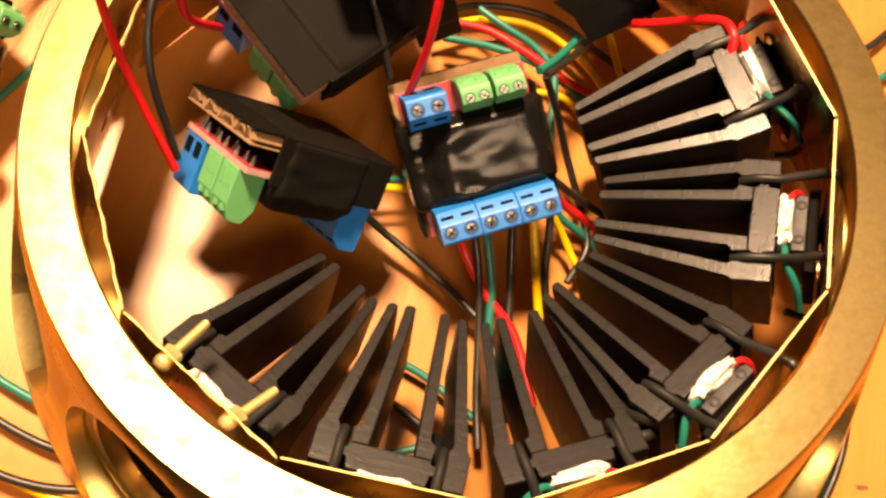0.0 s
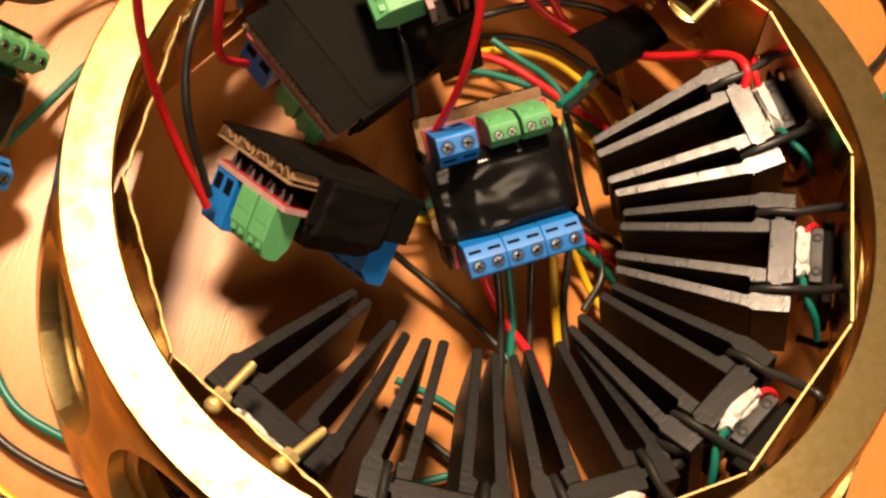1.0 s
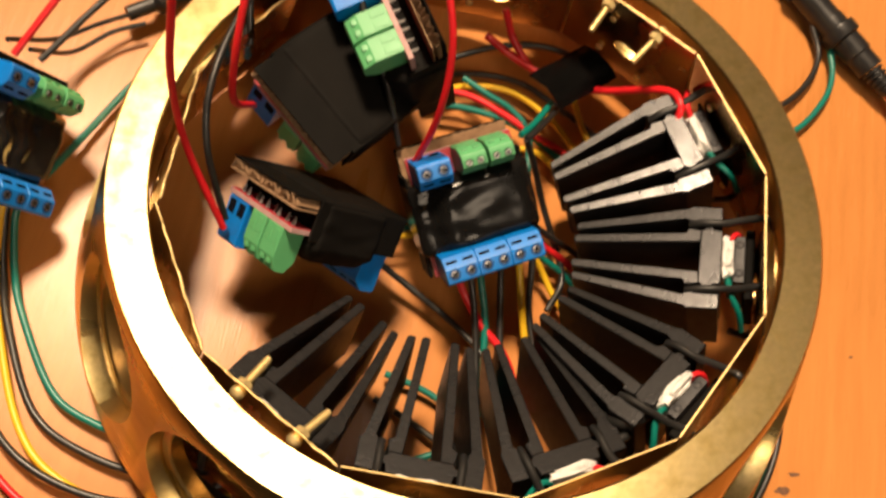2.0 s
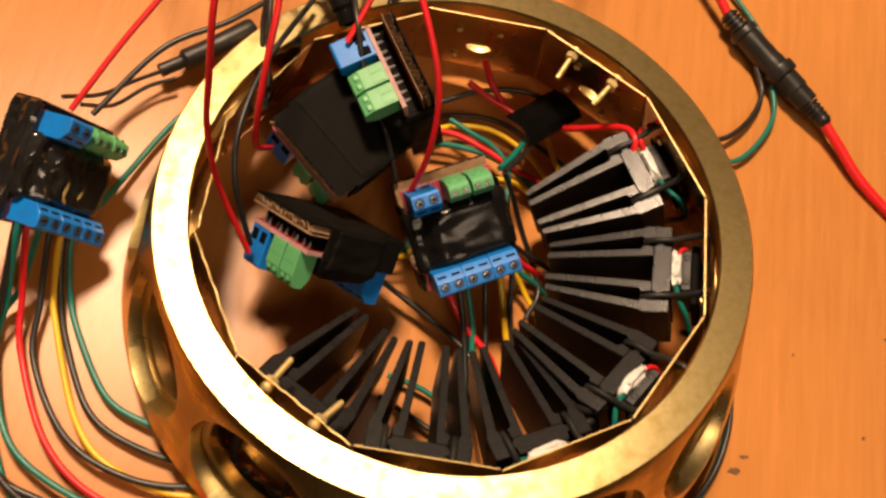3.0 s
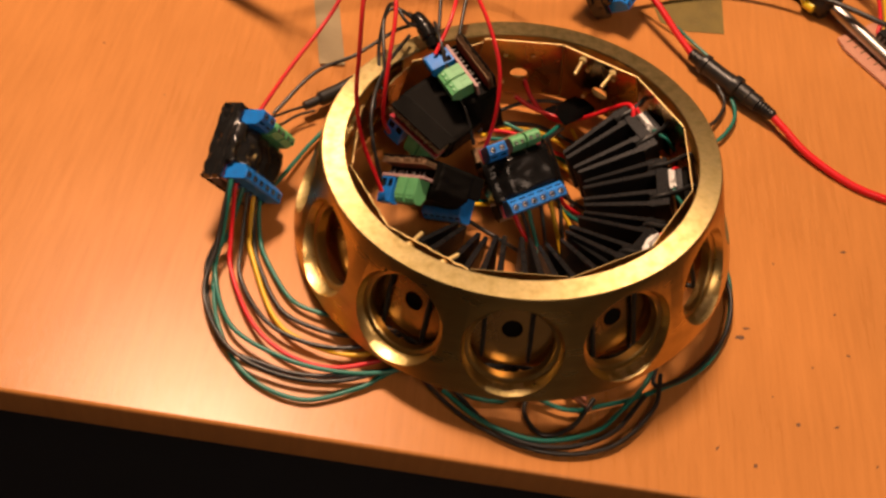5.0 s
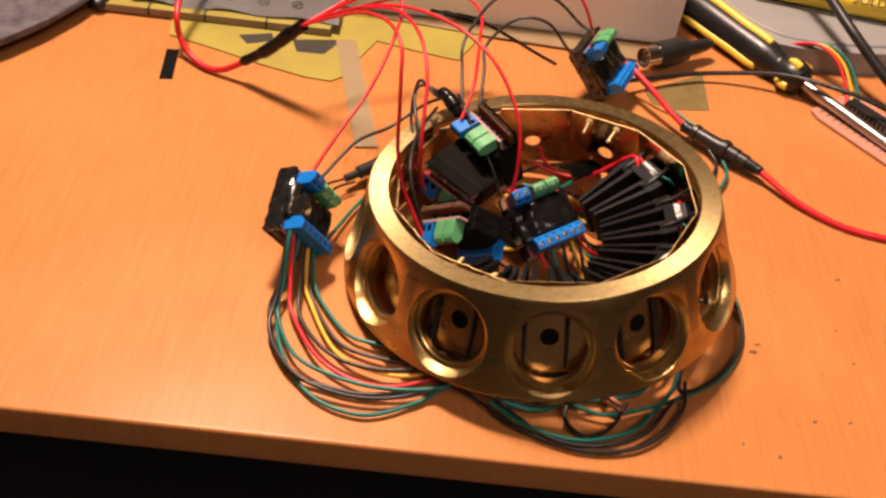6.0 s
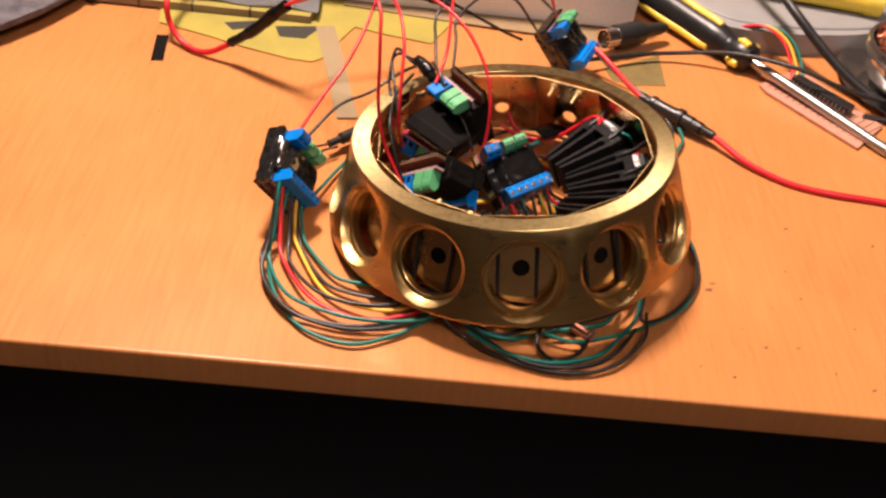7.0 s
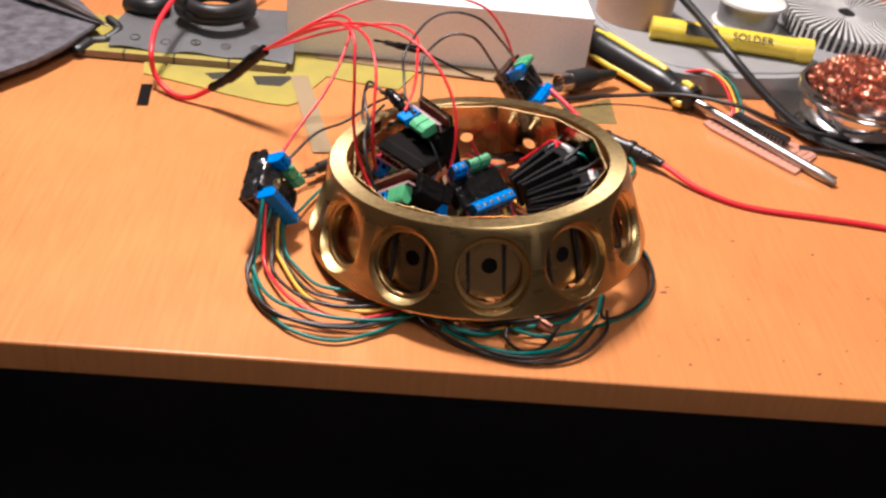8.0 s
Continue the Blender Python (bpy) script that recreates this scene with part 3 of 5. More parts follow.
def tape_wrap(seed, dull=False, half=18.8, y0=-12.0, y1=11.0, z0=-9.8, z1=6.0):
    """Tape drawn tight over a lump in the middle of the board, with ridges where it is stretched."""
    bm = bmesh.new()
    box(bm, (-half, y0, z0), (half, y1, z1), 1.4, None, 0, 1)
    bmesh.ops.subdivide_edges(bm, edges=[d for d in bm.edges if d.calc_length() > 0.008], cuts=26, use_grid_fill=True)

    def step(x, lo, hi):
        x = min(1, max(0, (x - lo) / (hi - lo)))
        return x * x * (3 - 2 * x)
    for v in bm.verts:
        q = v.co / MM
        side = step(q.z, 1, 4.5)
        inner = step(q.x, -13.5 + 0.12 * q.y, -8.0) * step(-q.x, -18.0, -14.0) * step(q.y, -12.5, -7.5) * step(-q.y, -12.0, -7.0)
        crest = inner * (1 - inner) * 4
        pull = noise.noise(Vector((q.x * 0.11 + seed * 7, q.y * 0.16, seed)))
        fold = abs(noise.noise(Vector((q.x * 0.09 + q.y * 0.10 + seed * 3, q.y * 0.24 - q.x * 0.05, q.z * 0.12))))
        rise = 3.4 * inner + 0.9 * inner * pull * math.sin(0.12 * q.x + 0.26 * q.y + seed + 0.8 * fold) + 1.3 * crest * (0.4 + pull) + 0.9 * (0.35 - fold) * (1 - 0.8 * inner)
        if seed > 4:
            rise += 0.8 * math.sin(0.85 * q.x + 0.9 * math.sin(0.6 * q.y + seed) + 0.25 * q.y) * step(-q.x, -8, 0)
        crumple = 0.5 * (1 - side) * noise.noise(Vector((q.x * 0.3, q.y * 0.12 + seed, q.z * 0.3)))
        v.co += Vector((crumple, crumple, rise * side)) * MM
    for _ in range(2):
        bmesh.ops.smooth_vert(bm, verts=bm.verts, factor=0.5, use_axis_x=True, use_axis_y=True, use_axis_z=True)
    me = mesh_of(bm, "tape_wrap", TAPE_FLAT if dull else TAPE_SHINY if seed > 4 else TAPE)
    for p in me.polygons:
        p.use_smooth = True
    return me


def card_plies(half=17.4, y0=-20, y1=20.5):
    """Two-ply corrugated card: three liners with waves between them, black on its outer face."""
    out = []
    for z0, z1, mat in ((-5.6, -5.2, CARD), (-9.2, -8.7, TAPE_FLAT)):
        bm = bmesh.new()
        box(bm, (-half, y0, z0), (half, y1, z1), 0.1)
        out.append(mesh_of(bm, "card_liner", mat))
    n = 40
    for mid, shift in ((-7.15, 0.0),):
        bm = bmesh.new()
        row = []
        for i in range(n * 2 + 1):
            x = -half + 0.2 + (2 * half - 0.4) * i / (2 * n)
            z = mid + (1.1 + 0.35 * math.sin(i * 0.37)) * math.sin(i * math.pi / 2.6 + 0.8 * math.sin(i * 0.23) + shift)
            y = 0.45 * math.sin(i * 0.9) + 0.3 * math.sin(i * 0.31)
            row.append([bm.verts.new((x * MM, (yy + y) * MM, (z + d) * MM)) for yy in (y0 + 0.4, y1 - 0.4) for d in (-0.12, 0.12)])
        for p, q in zip(row, row[1:]):
            for a, c in ((0, 2), (3, 1), (1, 0), (2, 3)):
                bm.faces.new((p[a], p[c], q[c], q[a]))
        out.append(mesh_of(bm, "fluting", CARD))
    return out


PLIES = card_plies()
bm = bmesh.new()
rod(bm, (0, 0, -2.4), (0, 0, 0.1), 0.3, 8, 0.75)
SOLDER_ME = mesh_of(bm, "solder_point", SOLDER)


def driver_board(at, label, seed, tape_full=False):
    t = thing("driver_board", label, "circuit board", at, "driver boards")
    bm = bmesh.new()
    box(bm, (-16.5, -19, 0), (16.5, 18.5, 1.5), 0.1, None, 0)
    for f in bm.faces:
        if abs(f.normal.z) < 0.5:
            f.material_index = 1
    part("circuit_board", bm, [PCB_RED, PCB_EDGE], t)
    c = new("card_backing", PLIES[0])
    c.parent = t
    tagged(c, "corrugated card with a taped black back")
    for me in PLIES[1:]:
        ply = new("card_liner" if me.name.startswith("card") else "fluting", me)
        ply.parent = c
    w = new("tape_wrap", tape_wrap(seed, seed in (2, 3, 4)))
    w.parent = t
    for x in (-10.2, 0, 10.2):
        b = new("blue_terminal", BLUE_ME)
        b.parent, b.matrix_basis = t, mm(x, -14.8, 1.5)
        add_screws(b, SCREW_5, (-2.54, 2.54), -0.9, 13.46)
    b = new("blue_terminal", BLUE_ME)
    b.parent, b.matrix_basis = t, mm(-10.8, 14.2, 1.5, 0, 0, 180)
    add_screws(b, SCREW_5, (-2.54, 2.54), -0.9, 13.46)
    for x in (0.2, 8.6):
        b = new("green_terminal", GREEN_ME)
        b.parent, b.matrix_basis = t, mm(x + 1.2, 14.6, 1.5, 0, 0, 180)
        add_screws(b, SCREW_3, (-1.75, 1.75), 0.0, 12.6)
    for s in (-1, 1):
        bm = bmesh.new()
        box(bm, (s * 17.3, -18.5, -9.3), (s * 18.3, 13.0, 2.6), 0.4)
        part("edge_tape", bm, TAPE_FLAT, t)
    for i in range(9):
        s = new("solder_point", SOLDER_ME)
        s.parent, s.matrix_basis = t, mm(-13 + i * 3.3, 16.2 + 0.6 * math.sin(i * 2.3), 0)
    if tape_full:
        bm = bmesh.new()
        box(bm, (-19.4, -20.4, -9.9), (-15.8, 20.7, 2.6), 1.2, None, 0, 1)
        bmesh.ops.subdivide_edges(bm, edges=[d for d in bm.edges if d.calc_length() > 0.003], cuts=16, use_grid_fill=True)
        for v in bm.verts:
            q = v.co / MM
            ridge = abs(noise.noise(Vector((q.y * 0.42 + q.z * 0.15, q.z * 0.10, q.x * 0.1 + seed))))
            v.co += Vector((-2.8 * (0.3 - ridge), 0.3 * noise.noise(q * 0.3), 2.4 * (0.3 - ridge) * (q.z > 0))) * MM
        part("tape_end", bm, TAPE_SHINY, t, "wrinkled shiny tape over one end")
        bm = bmesh.new()
        box(bm, (-18.4, 18.9, -9.8), (18.2, 21.3, 0.9), 0.7)
        part("edge_tape", bm, TAPE, t)
    return t


def frame_from(centre, xdir, ydir):
    x = Vector(xdir).normalized()
    y = Vector(ydir)
    y = (y - x * y.dot(x)).normalized()
    m = Matrix((x, y, x.cross(y))).transposed().to_4x4()
    m.translation = Vector(centre) * MM
    return m


BOARD_MAIN = frame_from((5.3, 9.9, 33.7), (0.871, 0.464, 0.164), (-0.477, 0.715, 0.511))
BOARD_LEFT = frame_from((-40.3, -6.4, 34.7), (0.586, -0.509, 0.631), (-0.799, -0.231, 0.555))
BOARD_BACKLEFT = frame_from((-41.1, 31.3, 42.4), (0.785, -0.594, -0.175), (-0.592, -0.803, 0.069))
BOARD_BACK = frame_from((-26.7, 48.0, 52.4), (0.523, -0.852, 0.030), (-0.270, -0.132, 0.954))
BOARD_LOOSE = frame_from((-132.2, 0.7, 28.9), (0.529, 0.223, -0.819), (0.127, 0.933, 0.336))
BOARD_FAR = frame_from((62, 194, 26.5), (0.45, 0.88, 0.10), (-0.66, 0.10, 0.73))
driver_board(BOARD_MAIN, "taped driver board with blue and green screw terminals amid the heatsinks", 1)
driver_board(BOARD_LEFT, "taped driver board standing on edge inside the ring", 2)
driver_board(BOARD_BACKLEFT, "taped driver board lying face down inside the ring", 3)
driver_board(BOARD_BACK, "taped driver board leaning on the rim inside the ring", 4)
driver_board(BOARD_LOOSE, "taped driver board held up by its wires beside the ring", 5, True)
driver_board(BOARD_FAR, "taped driver board standing behind the ring", 6, True)


# ---- wires ----
LEADS = "red supply wires"
JUNCTION = (-150, 149, 61)
for end in (
    [(-15, 13, 42), (-13, 19, 65), (-15, 30, 84), (-23, 45, 98), (-34, 63, 106), (-49, 84, 108), (-67, 107, 104), (-87, 133, 94), (-110, 159, 78), (-134, 187, 55), JUNCTION],
    [(-64, -16, 36), (-77, -4, 59), (-82, 3, 81), (-83, 11, 101), (-84, 21, 116), (-85, 35, 124), (-90, 55, 124), (-99, 83, 115), (-113, 120, 96), (-133, 166, 65), JUNCTION],
    [(-64, 24, 36), (-68, 13, 57), (-69, 16, 73), (-69, 27, 88), (-69, 44, 99), (-72, 66, 105), (-78, 92, 104), (-88, 121, 97), (-104, 152, 82), (-128, 185, 58), JUNCTION],
    [(-46, 52, 68), (-40, 70, 78), (-37, 100, 80), (-35, 132, 76), (-33, 160, 72), (-36, 185, 68), (-46, 203, 66), (-62, 215, 61), (-86, 219, 54), (-118, 218, 44), JUNCTION],
    [(-130, 18, 44), (-118, 40, 56), (-101, 72, 70), (-90, 108, 84), (-88, 142, 92), (-108, 182, 75), JUNCTION],
    [(52, 198, 45), (42, 202, 66), (26, 206, 84), (8, 204, 92), (-14, 204, 96), (-36, 206, 94), (-60, 208, 88), (-84, 210, 78), (-108, 212, 64), (-131, 213, 48), JUNCTION],
):
    n = len(end) - 1
    end = [(x + 5 * w, y - 63 * w, z + 29 * w) for (x, y, z), w in ((q, (j / n) ** 3) for j, q in enumerate(end[:-1]))] + [JUNCTION]
    wire("red", end, 1.05, "thin red wire arching from a driver board to the splice", LEADS)
splice = thing("splice", "black heat-shrink splice joining the red wires", "cable splice")
bm = bmesh.new()
tube(bm, [(-149, 150, 61), (-160, 154, 49), (-175, 160, 32), (-193, 168, 16)], [4.2, 4.8, 4.4, 3.6, 2.6], 14)
for v in bm.verts:
    v.co += Vector((0, 0, 0.0008 * noise.noise(v.co * 140)))
part("sleeve", bm, TAPE, splice)
wire("red", [(-191, 167, 17), (-207, 171, 6), (-220, 176, 3.2), (-233, 186, 6), (-241, 194, 15), (-243, 198, 28), (-244, 220, 36), (-241, 244, 42), (-234, 272, 48), (-224, 302, 54), (-200, 345, 50), (-170, 400, 20)], 2.2, "thick red supply wire looping over the desk")

SIDE = "wires beside the ring"
# mouths of the loose board's terminals; each wire below leaves from the one above it
mouth_at = Matrix.Translation(BOARD_LOOSE.translation / MM) @ BOARD_LOOSE.to_3x3().to_4x4()
LOOSE_MOUTHS = sorted([mouth_at @ Matrix.Translation((x, -18.8, z)) for x, z in ((-12.7, 4.4), (-7.6, 4.4), (10.2, 3.6), (-2.5, 4.4), (12.7, 5.0), (7.6, 4.4), (-12.7, 5.6), (-10.0, 3.6), (2.5, 4.4))], key=lambda q: -q.translation.x)
for col, pts in sorted((
    ("green", [(-121, -14, 22), (-133, -26, 6), (-141, -47, 4), (-134, -81, 3), (-116, -108, 3), (-89, -118, 3), (-64, -109, 3), (-51, -100, 4), (-30, -86, 5)]),
    ("black", [(-144, -20, 24), (-147, -32, 10), (-144, -56, 4), (-131, -92, 4), (-110, -102, 4), (-85, -106, 5), (-51, -99, 6), (-25, -84, 6)]),
    ("red", [(-141, -19, 22), (-138, -32, 9), (-132, -54, 6), (-117, -82, 6), (-98, -97, 6), (-75, -101, 6), (-48, -92, 7)]),
    ("yellow", [(-129, -16, 20), (-127, -28, 9), (-124, -42, 5), (-109, -74, 4), (-93, -88, 5), (-67, -93, 6), (-42, -82, 7)]),
    ("green", [(-119, -10, 16), (-118, -22, 8), (-116, -44, 4), (-102, -64, 4), (-88, -71, 5), (-70, -74, 7)]),
    ("black", [(-135, -18, 20), (-133, -34, 7), (-127, -57, 5), (-111, -80, 6), (-90, -90, 7), (-67, -90, 8), (-42, -78, 8)]),
    ("black", [(-125, -14, 18), (-124, -26, 7), (-119, -48, 3), (-106, -70, 3), (-90, -79, 4), (-68, -82, 5), (-40, -74, 6)]),
    ("green", [(-138, -18, 20), (-142, -36, 7), (-139, -58, 6), (-126, -86, 7), (-100, -100, 8), (-75, -104, 8), (-51, -101, 8), (-28, -90, 8)]),
    ("black", [(-147, -21, 22), (-149, -40, 8), (-142, -70, 7), (-126, -97, 7), (-101, -108, 6), (-74, -108, 6), (-45, -97, 7)]),
), key=lambda q: q[1][1][0]):
    mouth = LOOSE_MOUTHS.pop()
    low = mouth @ Vector((0, -9, -0.5))
    drop = Vector((0.6 * low.x + 0.4 * pts[2][0], 0.6 * low.y + 0.4 * pts[2][1], 0.45 * low.z))
    wire(col, [mouth @ Vector(q) for q in ((0, 4, 0), (0, -3, 0))] + [drop] + pts[2:], 1.15, col + " wire from the loose driver board running under the ring", SIDE)
wire("green", [(-125, -12, 13), (-121, -2, 9), (-114, 17, 5), (-105, 38, 4), (-96, 52, 5), (-84, 58, 8)], 1.15, "green wire curving from the loose driver board to the ring", SIDE)

FRONT = "wires in front of the ring"
for col, pts in (
    ("black", [(-40, -92, 6), (-31, -103, 4), (-8, -120, 3), (25, -130, 3), (56, -124, 3), (78, -102, 4), (82, -84, 8)]),
    ("black", [(-30, -90, 7), (-18, -106, 6), (4, -124, 5), (30, -128, 5), (56, -118, 5), (74, -96, 6)]),
    ("green", [(20, -104, 6), (36, -108, 5), (53, -103, 4), (76, -93, 3), (106, -74, 3), (122, -46, 3), (125, -14, 4), (112, 6, 8)]),
    ("green", [(78, -78, 16), (74, -90, 8), (62, -105, 6), (48, -118, 5), (22, -126, 6), (-4, -120, 6), (-24, -106, 6)]),
    ("black", [(80, -76, 14), (79, -90, 7), (100, -78, 4), (119, -54, 4), (124, -26, 6), (110, -2, 10)]),
    ("black", [(18, -100, 8), (15, -112, 5), (24, -122, 4), (38, -116, 4), (48, -102, 8)]),
    ("yellow", [(-14, -94, 6), (-4, -99, 4), (8, -102, 4), (20, -99, 5)]),
    ("black", [(-22, -96, 10), (0, -102, 9), (30, -100, 10), (60, -90, 12), (80, -72, 14)]),
):
    wire(col, pts, 1.15, col + " wire looping out from under the ring", FRONT)
# Denser bunch than the real wires, added to block light under the ring.
for k, (r0, a0, a1, z0) in enumerate(((101, 222, 300, 6), (97, 230, 318, 9), (94, 215, 290, 13), (104, 240, 312, 4), (99, 250, 330, 12), (91, 226, 322, 6), (93, 235, 315, 17), (88, 240, 325, 14), (95, 228, 300, 15), (90, 244, 312, 10))):
    pts = []
    for i in range(8):
        a = radians(a0 + (a1 - a0) * i / 7)
        r1 = r0 + 4 * math.sin(i * 1.9 + k)
        pts.append((r1 * math.cos(a), r1 * math.sin(a), z0 + 2 * math.sin(i * 1.3 + 2 * k)))
    wire("green" if k == 3 else "black", pts, 1.3, ("green" if k == 3 else "black") + " wire of a bunch added to darken the gap under the ring", FRONT)
bm = bmesh.new()
for i, (a, b) in enumerate((((34, -96, 10), (44, -104, 9)), ((36, -99, 7), (47, -107, 6)))):
    rod(bm, a, b, 1.6, 10)
tagged(part("copper_braid", bm, surface("bare_copper", (0.50, 0.23, 0.14), 0.5, 1.0, (0.30, 0.13, 0.08), 300, 3000, 0.3, 0.5)), "short bare copper strands under the ring", "copper braid")

RIGHT = "wires behind the ring"
wire("green", [(96, 70, 10), (112, 76, 5), (128, 82, 4), (140, 98, 4), (144, 112, 4), (140, 128, 6)], 1.15, "green wire passing under the fuse holder", RIGHT)
wire("black", [(92, 76, 12), (108, 84, 7), (122, 91, 5), (133, 104, 4), (138, 118, 4), (134, 130, 6)], 1.15, "black wire passing under the fuse holder", RIGHT)

# wires inside the ring
INSIDE = "wires inside the ring"
for col, pts, r in (
    ("yellow", [(-12, 56, 9), (2, 64, 9), (18, 66, 9), (33, 60, 8), (43, 51, 7), (52, 40, 6)], 1.1),
    ("black", [(-14, 60, 8), (0, 69, 8), (20, 72, 7), (37, 66, 6), (52, 58, 6)], 1.1),
    ("red", [(-10, 58, 12), (3, 59, 12), (16, 55, 12), (29, 50, 11), (40, 47, 9), (52, 38, 7)], 1.2),
    ("green", [(-8, 54, 10), (6, 55, 10), (21, 53, 10), (37, 46, 8), (50, 36, 6)], 1.2),
    ("green", [(0, 64, 14), (9, 60, 14), (18, 57, 13), (25, 51, 12), (28, 40, 10)], 1.1),
    ("yellow", [(16, 44, 8), (28, 46, 8), (36, 43, 7), (48, 34, 6)], 1.1),
    ("yellow", [(40, 70, 10), (46, 58, 8), (54, 48, 7)], 1.1),
    ("green", [(17, 34, 38), (22, 42, 34), (28, 54, 28)], 1.1),
    ("black", [(19, 33, 38), (24, 41, 34), (30, 52, 28)], 1.1),
    ("black", [(19, 33, 38), (25, 30, 28), (33, 24, 14), (39, 14, 10), (44, 2, 8), (40, -10, 8)], 1.1),
    ("green", [(26, 48, 12), (27, 36, 12), (28, 22, 12), (27, 10, 10)], 1.1),
    ("red", [(4, 76, 24), (17, 72, 20), (32, 66, 22), (44, 62, 30), (58, 56, 48), (62, 50, 53), (63, 45, 50)], 1.3),
    ("red", [(8, 84, 30), (14, 78, 22), (24, 70, 18), (34, 67, 18)], 1.3),
    ("black", [(-10, 66, 16), (10, 76, 20), (30, 80, 20), (50, 74, 18)], 1.1),
    ("black", [(-34, 4, 16), (-17, -6, 10), (-2, -14, 9), (13, -23, 9), (22, -32, 10), (30, -52, 10)], 1.1),
    ("red", [(3, -3, 24), (10, -11, 15), (18, -20, 12), (28, -29, 10), (36, -46, 9)], 1.3),
    ("green", [(11, 0, 26), (15, -8, 18), (19, -18, 13), (21, -30, 10), (24, -48, 8)], 1.2),
    ("yellow", [(22, 6, 28), (26, -1, 20), (30, -12, 14), (33, -20, 10), (37, -34, 8)], 1.2),
    ("black", [(6, -2, 26), (12, -9, 18), (17, -24, 12), (21, -46, 9), (24, -60, 9)], 1.1),
    ("black", [(25, 8, 28), (30, 2, 20), (33, -12, 12), (38, -28, 9)], 1.1),
    ("black", [(18, 4, 26), (21, -4, 18), (24, -16, 12), (27, -34, 9)], 1.1),
    ("red", [(27, 10, 26), (34, 10, 14), (44, 8, 9), (54, 2, 7)], 1.2),
    ("green", [(26, 9, 22), (34, 7, 12), (44, 4, 8), (54, -4, 7)], 1.1),
    ("yellow", [(28, 8, 18), (36, 3, 10), (42, -4, 7), (50, -12, 6)], 1.1),
    ("black", [(24, 14, 24), (36, 13, 15), (48, 10, 11), (58, 4, 8)], 1.1),
    ("yellow", [(-26, 0, 16), (-14, 2, 14), (-2, 6, 13), (8, 12, 14)], 1.1),
    ("green", [(-26, 2, 16), (-14, 5, 13), (-2, 9, 12), (8, 15, 13)], 1.1),
    ("green", [(-8, -40, 5), (2, -42, 5), (10, -45, 5), (22, -52, 6)], 1.1),
    ("black", [(-10, -48, 4), (2, -53, 4), (12, -58, 5)], 1.1),
    ("green", [(-12, -66, 5), (0, -66, 5), (10, -62, 5), (18, -58, 6)], 1.1),
    ("black", [(46, -46, 38), (52, -52, 49), (58, -50, 52), (64, -42, 50), (68, -34, 40)], 1.7),
    ("black", [(42, -54, 36), (48, -58, 46), (55, -55, 48), (61, -48, 40)], 1.4),
    ("red", [(30, -66, 30), (35, -71, 38), (40, -70, 38), (45, -65, 30)], 1.3),
    ("black", [(10, -64, 34), (8, -72, 45), (0, -75, 46), (-8, -70, 36)], 1.3),
    ("black", [(-64, -14, 38), (-72, -2, 58), (-74, 14, 66), (-70, 40, 66), (-60, 70, 62)], 1.0),
    ("black", [(-20, 20, 40), (-28, 30, 56), (-38, 44, 64), (-44, 58, 72), (-48, 74, 70)], 1.0),
):
    wire(col, pts, r, col + " wire among the boards inside the ring", INSIDE)

# black wires that leave over the rim
OVER = "black wires over the rim"
for pts in (
    [(-45, 72, 66), (-46, 95, 74), (-45, 120, 80), (-30, 138, 98), (-12, 142, 106), (10, 140, 103), (30, 146, 84), (50, 196, 50)],
    [(-34, 74, 64), (-32, 100, 72), (-31, 120, 78), (-14, 130, 92), (6, 130, 92), (24, 136, 70), (40, 160, 44), (62, 205, 30)],
    [(-123, 18, 44), (-106, 45, 50), (-87, 60, 52), (-68, 74, 60), (-56, 76, 66)],
    [(-56, 76, 66), (-68, 78, 72), (-74, 72, 70), (-72, 52, 64), (-68, 34, 52)],
    [(-56, 74, 66), (-62, 66, 74), (-72, 76, 76), (-75, 60, 60), (-70, 38, 50)],
):
    wire("black", pts, 1.0, "thin black wire arching over the brass rim", OVER)
bm = bmesh.new()
tube(bm, [(-62, 82, 66), (-56, 76, 68), (-50, 68, 66), (-46, 62, 63)], [1.5, 4, 4.5, 3.5, 1.5], 12)
tagged(part("tape_knot", bm, TAPE), "black taped knot of wires on the brass rim", "tape knot")
bm = bmesh.new()
tube(bm, [(-66, 190, 58), (-56, 190, 57)], 1.2, 8)
tube(bm, [(-57, 190, 57), (-47, 190, 55), (-36, 191, 53), (-28, 191, 52)], [2.2, 3.0, 3.0, 2.4], 12)
tube(bm, [(-28, 191, 52), (-10, 186, 46), (10, 170, 44), (20, 150, 50)], 1.2, 8)
tagged(part("black_splice", bm, TAPE), "black taped splice hanging between the wires", "cable splice")

# flap of tape over the wires
bm = bmesh.new()
for i in range(9):
    for j in range(7):
        u, v = i / 8, j / 6
        x = 24 + 20 * u + 12 * (v - 0.5)
        y = 54 + 22 * u - 10 * (v - 0.5)
        bm.verts.new((x * MM, y * MM, (33 - 7 * u + 2.4 * math.sin(v * 3.0) + 1.2 * noise.noise(Vector((u * 3, v * 3, 0)))) * MM))
bm.verts.ensure_lookup_table()
for i in range(8):
    for j in range(6):
        bm.faces.new([bm.verts[i * 7 + j], bm.verts[(i + 1) * 7 + j], bm.verts[(i + 1) * 7 + j + 1], bm.verts[i * 7 + j + 1]])
bmesh.ops.solidify(bm, geom=bm.faces[:], thickness=0.0007)
tagged(part("tape_flap", bm, TAPE), "flap of black tape folded round the wires inside the ring", "tape")

